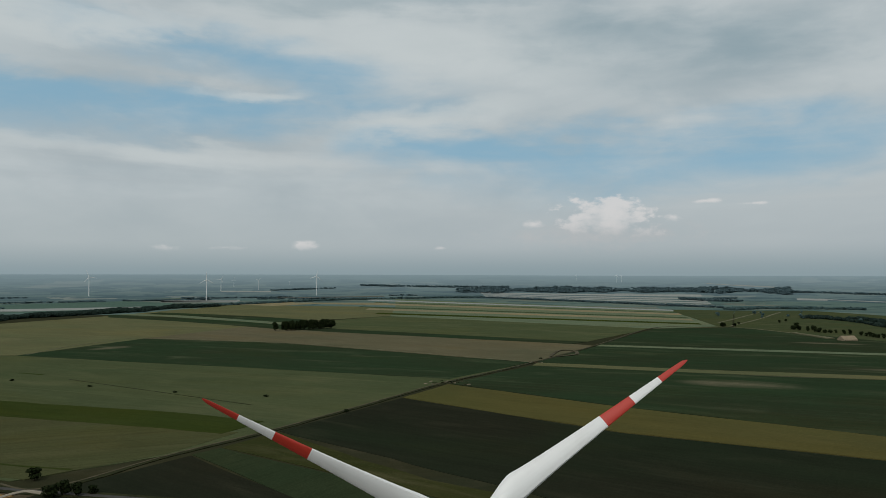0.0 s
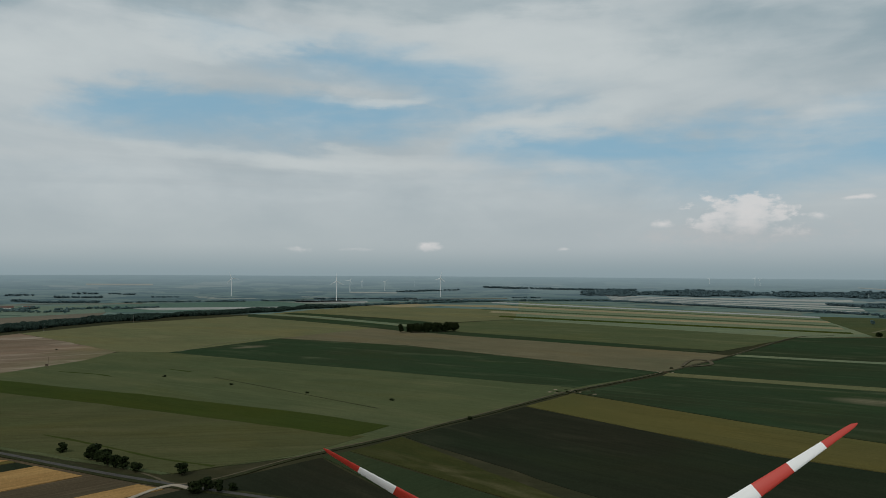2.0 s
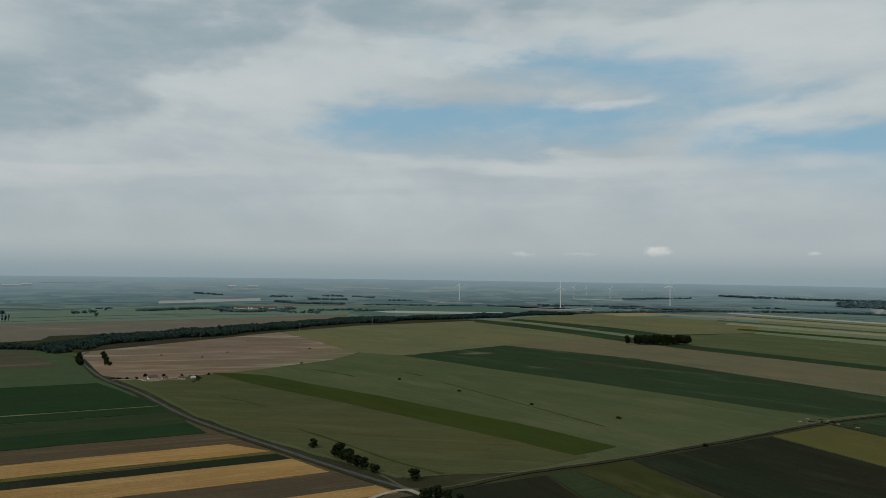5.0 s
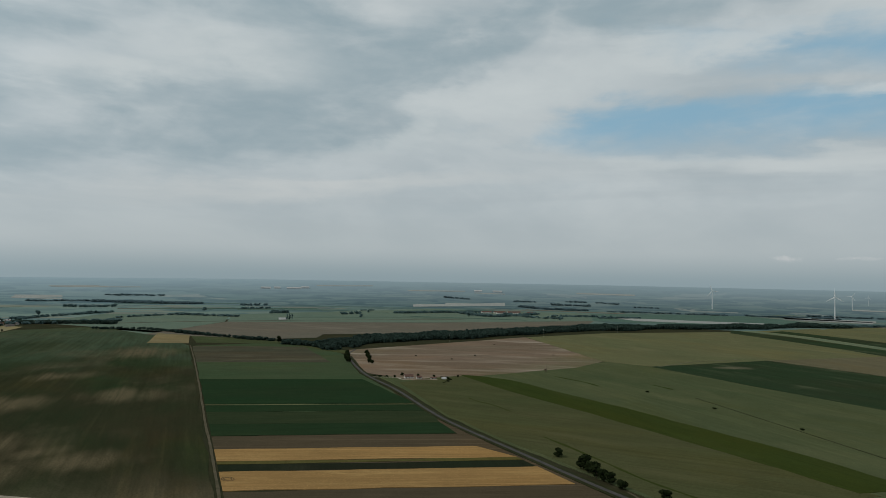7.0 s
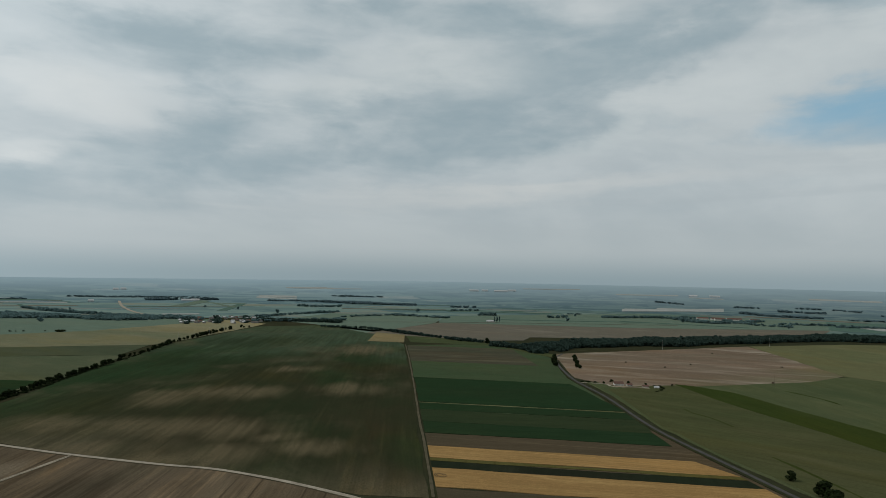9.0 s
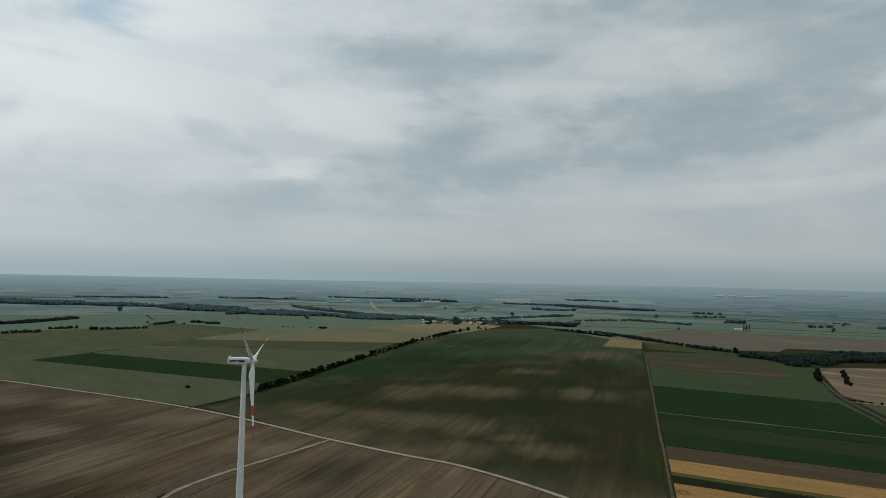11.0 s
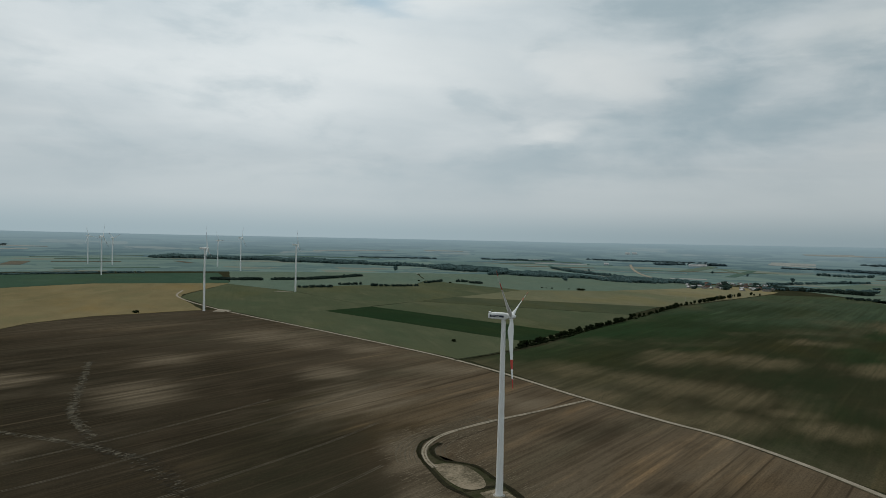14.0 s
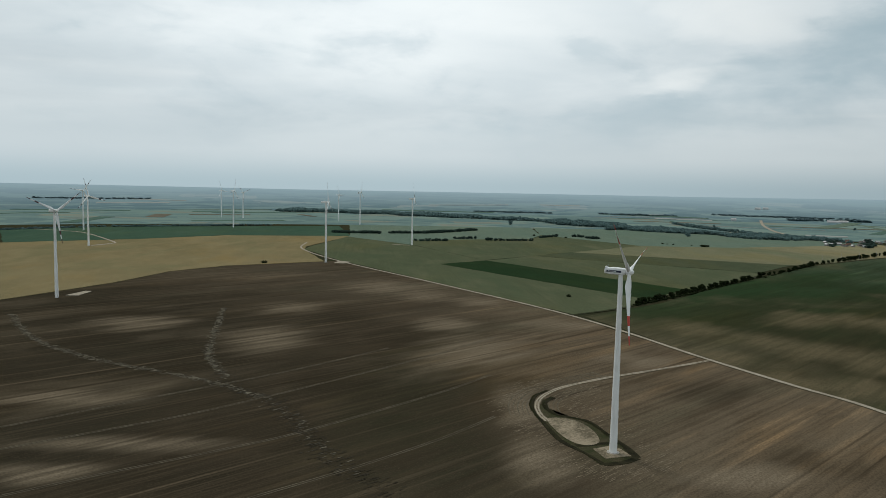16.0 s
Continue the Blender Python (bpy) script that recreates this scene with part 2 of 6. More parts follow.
        for places, hue, much in spots:
            area = None
            for cx, cy, rx, ry, turn in places:
                c, s = math.cos(radians(turn)), math.sin(radians(turn))
                a = ((px - cx) * c + (py - cy) * s) / rx
                b = ((py - cy) * c - (px - cx) * s) / ry
                d = ((a * a + b * b).op("SQRT") + (smear - 0.5) * 2.6).ramp(1.45, 0.1)
                area = d if area is None else area.op("MAXIMUM", d)
            col = blend(tree, area * comb * much, col, hue)
    if lines:
        rut = grain(tree, mapped(tree, pos2, angle, (0.006, 1, 0)), 1 / 5.0, 2, 0.5)
        comb = grain(tree, mapped(tree, pos2, angle, (0.02, 1, 0)), 1 / 1.6, 2, 0.5)
        area = grain(tree, mapped(tree, pos2, angle, (0.5, 1, 0)), 1 / 90, 2, 0.5).ramp(0.35, 0.6, 0.3, 1.0)
        col = blend(tree, rut.ramp(0.58, 0.68) * area * lines, col, tuple(min(1.0, c * 2.3) for c in base))
        col = blend(tree, rut.ramp(0.42, 0.30) * area * lines, col, tuple(c * 0.45 for c in base))
        col = blend(tree, comb.ramp(0.52, 0.70) * area * lines * 0.6, col, tuple(min(1.0, c * 1.9) for c in base))
    if tram:
        split = tree.nodes.new("ShaderNodeSeparateXYZ")
        tree.links.new(mapped(tree, pos2, angle, (1, 1, 1)).out, split.inputs[0])
        lane = (Sock(tree, split.outputs[1]) / tram).op("FRACT")
        lane = (lane - 0.5).op("ABSOLUTE").ramp(0.045, 0.02)
        gaps = grain(tree, mapped(tree, pos2, angle, (0.2, 1, 0)), 1 / 40, 2, 0.5).ramp(0.4, 0.6)
        col = blend(tree, lane * gaps * 0.5, col, dim)
    dapple = grain(tree, mapped(tree, pos2, angle, (0.5, 1, 0)), 1 / 30, 5, 0.62, 0.3)
    col = blend(tree, dapple.ramp(0.50, 0.74) * 0.34, col, dim)
    col = blend(tree, dapple.ramp(0.50, 0.28) * 0.28, col, pale)
    speck = grain(tree, pos2, 1 / 1.3, 3, 0.7)
    col = blend(tree, speck.ramp(0.35, 0.72, 0.0, 0.5), col, dim)
    crumb = grain(tree, pos2, 1 / 0.9, 3, 0.75)
    col = blend(tree, crumb.ramp(0.52, 0.70) * 0.5, col, tuple(min(1.0, c * 1.7) for c in base))
    tree.links.new(col.out, bsdf.inputs["Base Color"])
    relief(tree, bsdf, along * 0.7 + speck * 0.5, 0.5, 0.25)
    return mat


def mottled(name, base, shade, scale=1.0, rough=0.85, metal=0.0, bump=0.3, spread=(0.35, 0.65), depth=0.05):
    mat, tree, bsdf, pos = start_material(name, rough, metal)
    bsdf.inputs["Specular IOR Level"].default_value = 0.02 if rough > 0.8 else 0.3
    coarse = grain(tree, pos, 0.35 / scale, 4, 0.6)
    small = grain(tree, pos, 4.0 / scale, 4, 0.65)
    col = blend(tree, (coarse * 0.6 + small * 0.4).ramp(*spread), base, shade)
    tree.links.new(col.out, bsdf.inputs["Base Color"])
    relief(tree, bsdf, small, bump, depth)
    return mat


def leaf_material(name, base, shade, through_light=0.25):
    """Leaves: each clump its own tone, and some light passes through them."""
    mat, tree, bsdf, pos = start_material(name, 0.75)
    bsdf.inputs["Specular IOR Level"].default_value = 0.02
    geo = tree.nodes.new("ShaderNodeNewGeometry")
    info = tree.nodes.new("ShaderNodeObjectInfo")
    island = Sock(tree, geo.outputs["Random Per Island"])
    whole = Sock(tree, info.outputs["Random"])
    col = blend(tree, island * 0.7 + whole * 0.3, base, shade)
    tree.links.new(col.out, bsdf.inputs["Base Color"])
    thin = tree.nodes.new("ShaderNodeBsdfTranslucent")
    tree.links.new(col.out, thin.inputs["Color"])
    mix = tree.nodes.new("ShaderNodeMixShader")
    mix.inputs[0].default_value = through_light
    tree.links.new(bsdf.outputs[0], mix.inputs[1])
    tree.links.new(thin.outputs[0], mix.inputs[2])
    tree.links.new(mix.outputs[0], tree.nodes["Material Output"].inputs["Surface"])
    return mat


def painted(name, base, dirt, rough=0.4, dirt_amount=0.35):
    """Coated steel or glass fibre with faint runs of dirt down its length."""
    mat, tree, bsdf, pos = start_material(name, rough)
    bsdf.inputs["Specular IOR Level"].default_value = 0.4
    runs = grain(tree, mapped(tree, pos, 0, (1, 1, 0.05)), 1.1, 4, 0.6)
    cloud = grain(tree, pos, 0.18, 3, 0.5)
    col = blend(tree, (runs * 0.55 + cloud * 0.45).ramp(0.42, 0.72) * dirt_amount, base, dirt)
    tree.links.new(col.out, bsdf.inputs["Base Color"])
    return mat


def polar(tree, pos):
    """Heading left of north in degrees and metres from the middle of the land."""
    split = tree.nodes.new("ShaderNodeSeparateXYZ")
    tree.links.new(pos.out, split.inputs[0])
    x, y = Sock(tree, split.outputs[0]) + 12.0, Sock(tree, split.outputs[1]) - 12.0
    return (x * -1.0).op("ARCTAN2", y) * (180 / math.pi), (x * x + y * y).op("SQRT")


def far_pattern(tree, pos):
    """Heading, distance and the noise of a patchwork of plots with woods between them."""
    az, r = polar(tree, pos)
    wave = grain(tree, pos, 1 / 420, 4, 0.55)
    plots = tree.nodes.new("ShaderNodeTexVoronoi")
    plots.distance = "CHEBYCHEV"
    plots.inputs["Scale"].default_value = 1.0
    plots.inputs["Randomness"].default_value = 0.95
    tree.links.new(xyz(tree, az * 0.24 + wave * 1.5, r / 150 + wave * 2.6, 0.0).out, plots.inputs["Vector"])
    split = tree.nodes.new("ShaderNodeSeparateColor")
    tree.links.new(plots.outputs["Color"], split.inputs[0])
    u, v, w = (Sock(tree, o) for o in split.outputs[:3])
    grove = grain(tree, xyz(tree, az * 0.30, r / 150, 4.0), 1.0, 6, 0.62, 0.6)
    belt = grain(tree, xyz(tree, az * 0.11, r / 95, 9.0), 1.0, 5, 0.6, 0.35)
    return az, r, u, v, w, grove, belt


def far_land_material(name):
    """Distant farmland: a patchwork of long plots with haze in their colours, greener in the north, paler in the west.
    """
    mat, tree, bsdf, pos = start_material(name, 0.95)
    bsdf.inputs["Specular IOR Level"].default_value = 0.0
    az, r, u, v, w, grove, belt = far_pattern(tree, pos)
    # the second tones are lifted and blued for brighter haze in the west
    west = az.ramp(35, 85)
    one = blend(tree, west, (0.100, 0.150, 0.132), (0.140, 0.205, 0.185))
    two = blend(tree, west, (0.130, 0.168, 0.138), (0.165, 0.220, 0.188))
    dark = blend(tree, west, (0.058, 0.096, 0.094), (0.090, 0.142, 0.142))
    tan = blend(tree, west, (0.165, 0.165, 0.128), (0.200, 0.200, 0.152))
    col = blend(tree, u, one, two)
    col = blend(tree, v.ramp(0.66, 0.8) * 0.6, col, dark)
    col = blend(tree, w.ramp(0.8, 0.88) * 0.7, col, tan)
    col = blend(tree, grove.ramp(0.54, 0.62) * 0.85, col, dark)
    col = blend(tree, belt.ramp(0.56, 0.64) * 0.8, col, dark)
    tree.links.new(col.out, bsdf.inputs["Base Color"])
    return mat


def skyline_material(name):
    """The backdrop: far plots and woods, with haze mixed into their colours towards the sky's edge."""
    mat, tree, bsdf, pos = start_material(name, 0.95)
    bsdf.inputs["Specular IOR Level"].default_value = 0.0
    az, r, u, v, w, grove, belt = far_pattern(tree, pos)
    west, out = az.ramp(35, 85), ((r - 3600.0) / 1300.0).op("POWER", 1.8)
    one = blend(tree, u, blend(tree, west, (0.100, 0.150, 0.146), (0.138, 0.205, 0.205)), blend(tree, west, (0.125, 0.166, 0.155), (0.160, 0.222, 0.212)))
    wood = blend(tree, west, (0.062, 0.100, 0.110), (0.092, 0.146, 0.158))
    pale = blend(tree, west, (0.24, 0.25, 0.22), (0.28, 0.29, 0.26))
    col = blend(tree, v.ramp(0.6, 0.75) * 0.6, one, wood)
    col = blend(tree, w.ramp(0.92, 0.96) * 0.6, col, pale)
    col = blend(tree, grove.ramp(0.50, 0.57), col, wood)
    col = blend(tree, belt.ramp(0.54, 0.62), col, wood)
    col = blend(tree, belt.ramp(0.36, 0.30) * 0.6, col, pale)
    # painted haze: colours blend to blue-grey, strongest at the rim
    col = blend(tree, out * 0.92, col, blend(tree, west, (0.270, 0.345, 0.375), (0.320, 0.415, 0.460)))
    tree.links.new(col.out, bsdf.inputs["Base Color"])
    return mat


# where the soil lies dry or wet: east, north, half length, half width, turn
DRY_SOIL = [(-878, -454, 55, 60, 123), (-844, -376, 37, 47, 122), (-589, -195, 47, 63, 119), (-680, -267, 32, 35, 121), (-536, -385, 38, 52, 120), (-680, -459, 41, 41, 121), (-534, -544, 41, 35, 121), (-335, -382, 46, 17, 118), (-291, -294, 66, 12, 117), (-247, -297, 29, 12, 117), (-457, -116, 17, 47, 118), (-378, -81, 18, 39, 117), (-744, -158, 49, 30, 121), (-831, -288, 36, 33, 122), (-400, 24, 44, 15, 117), (-621, -64, 29, 23, 119)]
WET_SOIL = [(-663, -387, 48, 52, 121), (-445, -380, 61, 54, 119), (-440, -227, 39, 34, 118), (-273, -225, 59, 16, 117), (-595, -282, 32, 43, 120), (-555, -15, 38, 35, 118), (-436, 64, 28, 22, 117), (-457, -522, 58, 32, 120), (-726, -579, 84, 46, 122)]
BARE_CROP = [(-929, 135, 51, 48, 115), (-932, 78, 37, 39, 115), (-733, 92, 48, 38, 113), (-758, 35, 39, 43, 114), (-612, 105, 39, 35, 112), (-660, 154, 27, 25, 112), (-672, 5, 27, 30, 113), (-610, 55, 28, 27, 112), (-1114, 282, 44, 38, 116), (-796, -35, 32, 44, 114), (-907, 75, 35, 63, 64), (-708, 125, 54, 46, 63), (-615, 167, 41, 30, 62), (-909, 302, 42, 55, 65), (-1362, 478, 54, 106, 70), (-915, 188, 39, 49, 65)]
DENSE_CROP = [(-814, 186, 69, 59, 113), (-1593, 312, 160, 119, 119), (-688, 199, 31, 75, 112), (-1273, 151, 83, 83, 117)]

BARE_IN_GREEN = [(322, 848, 34, 24, -20), (352, 840, 60, 22, -20), (620, 945, 70, 12, -18), (725, 1308, 60, 16, -18), (-585, 1240, 40, 18, 60), (430, 905, 50, 8, -18)]

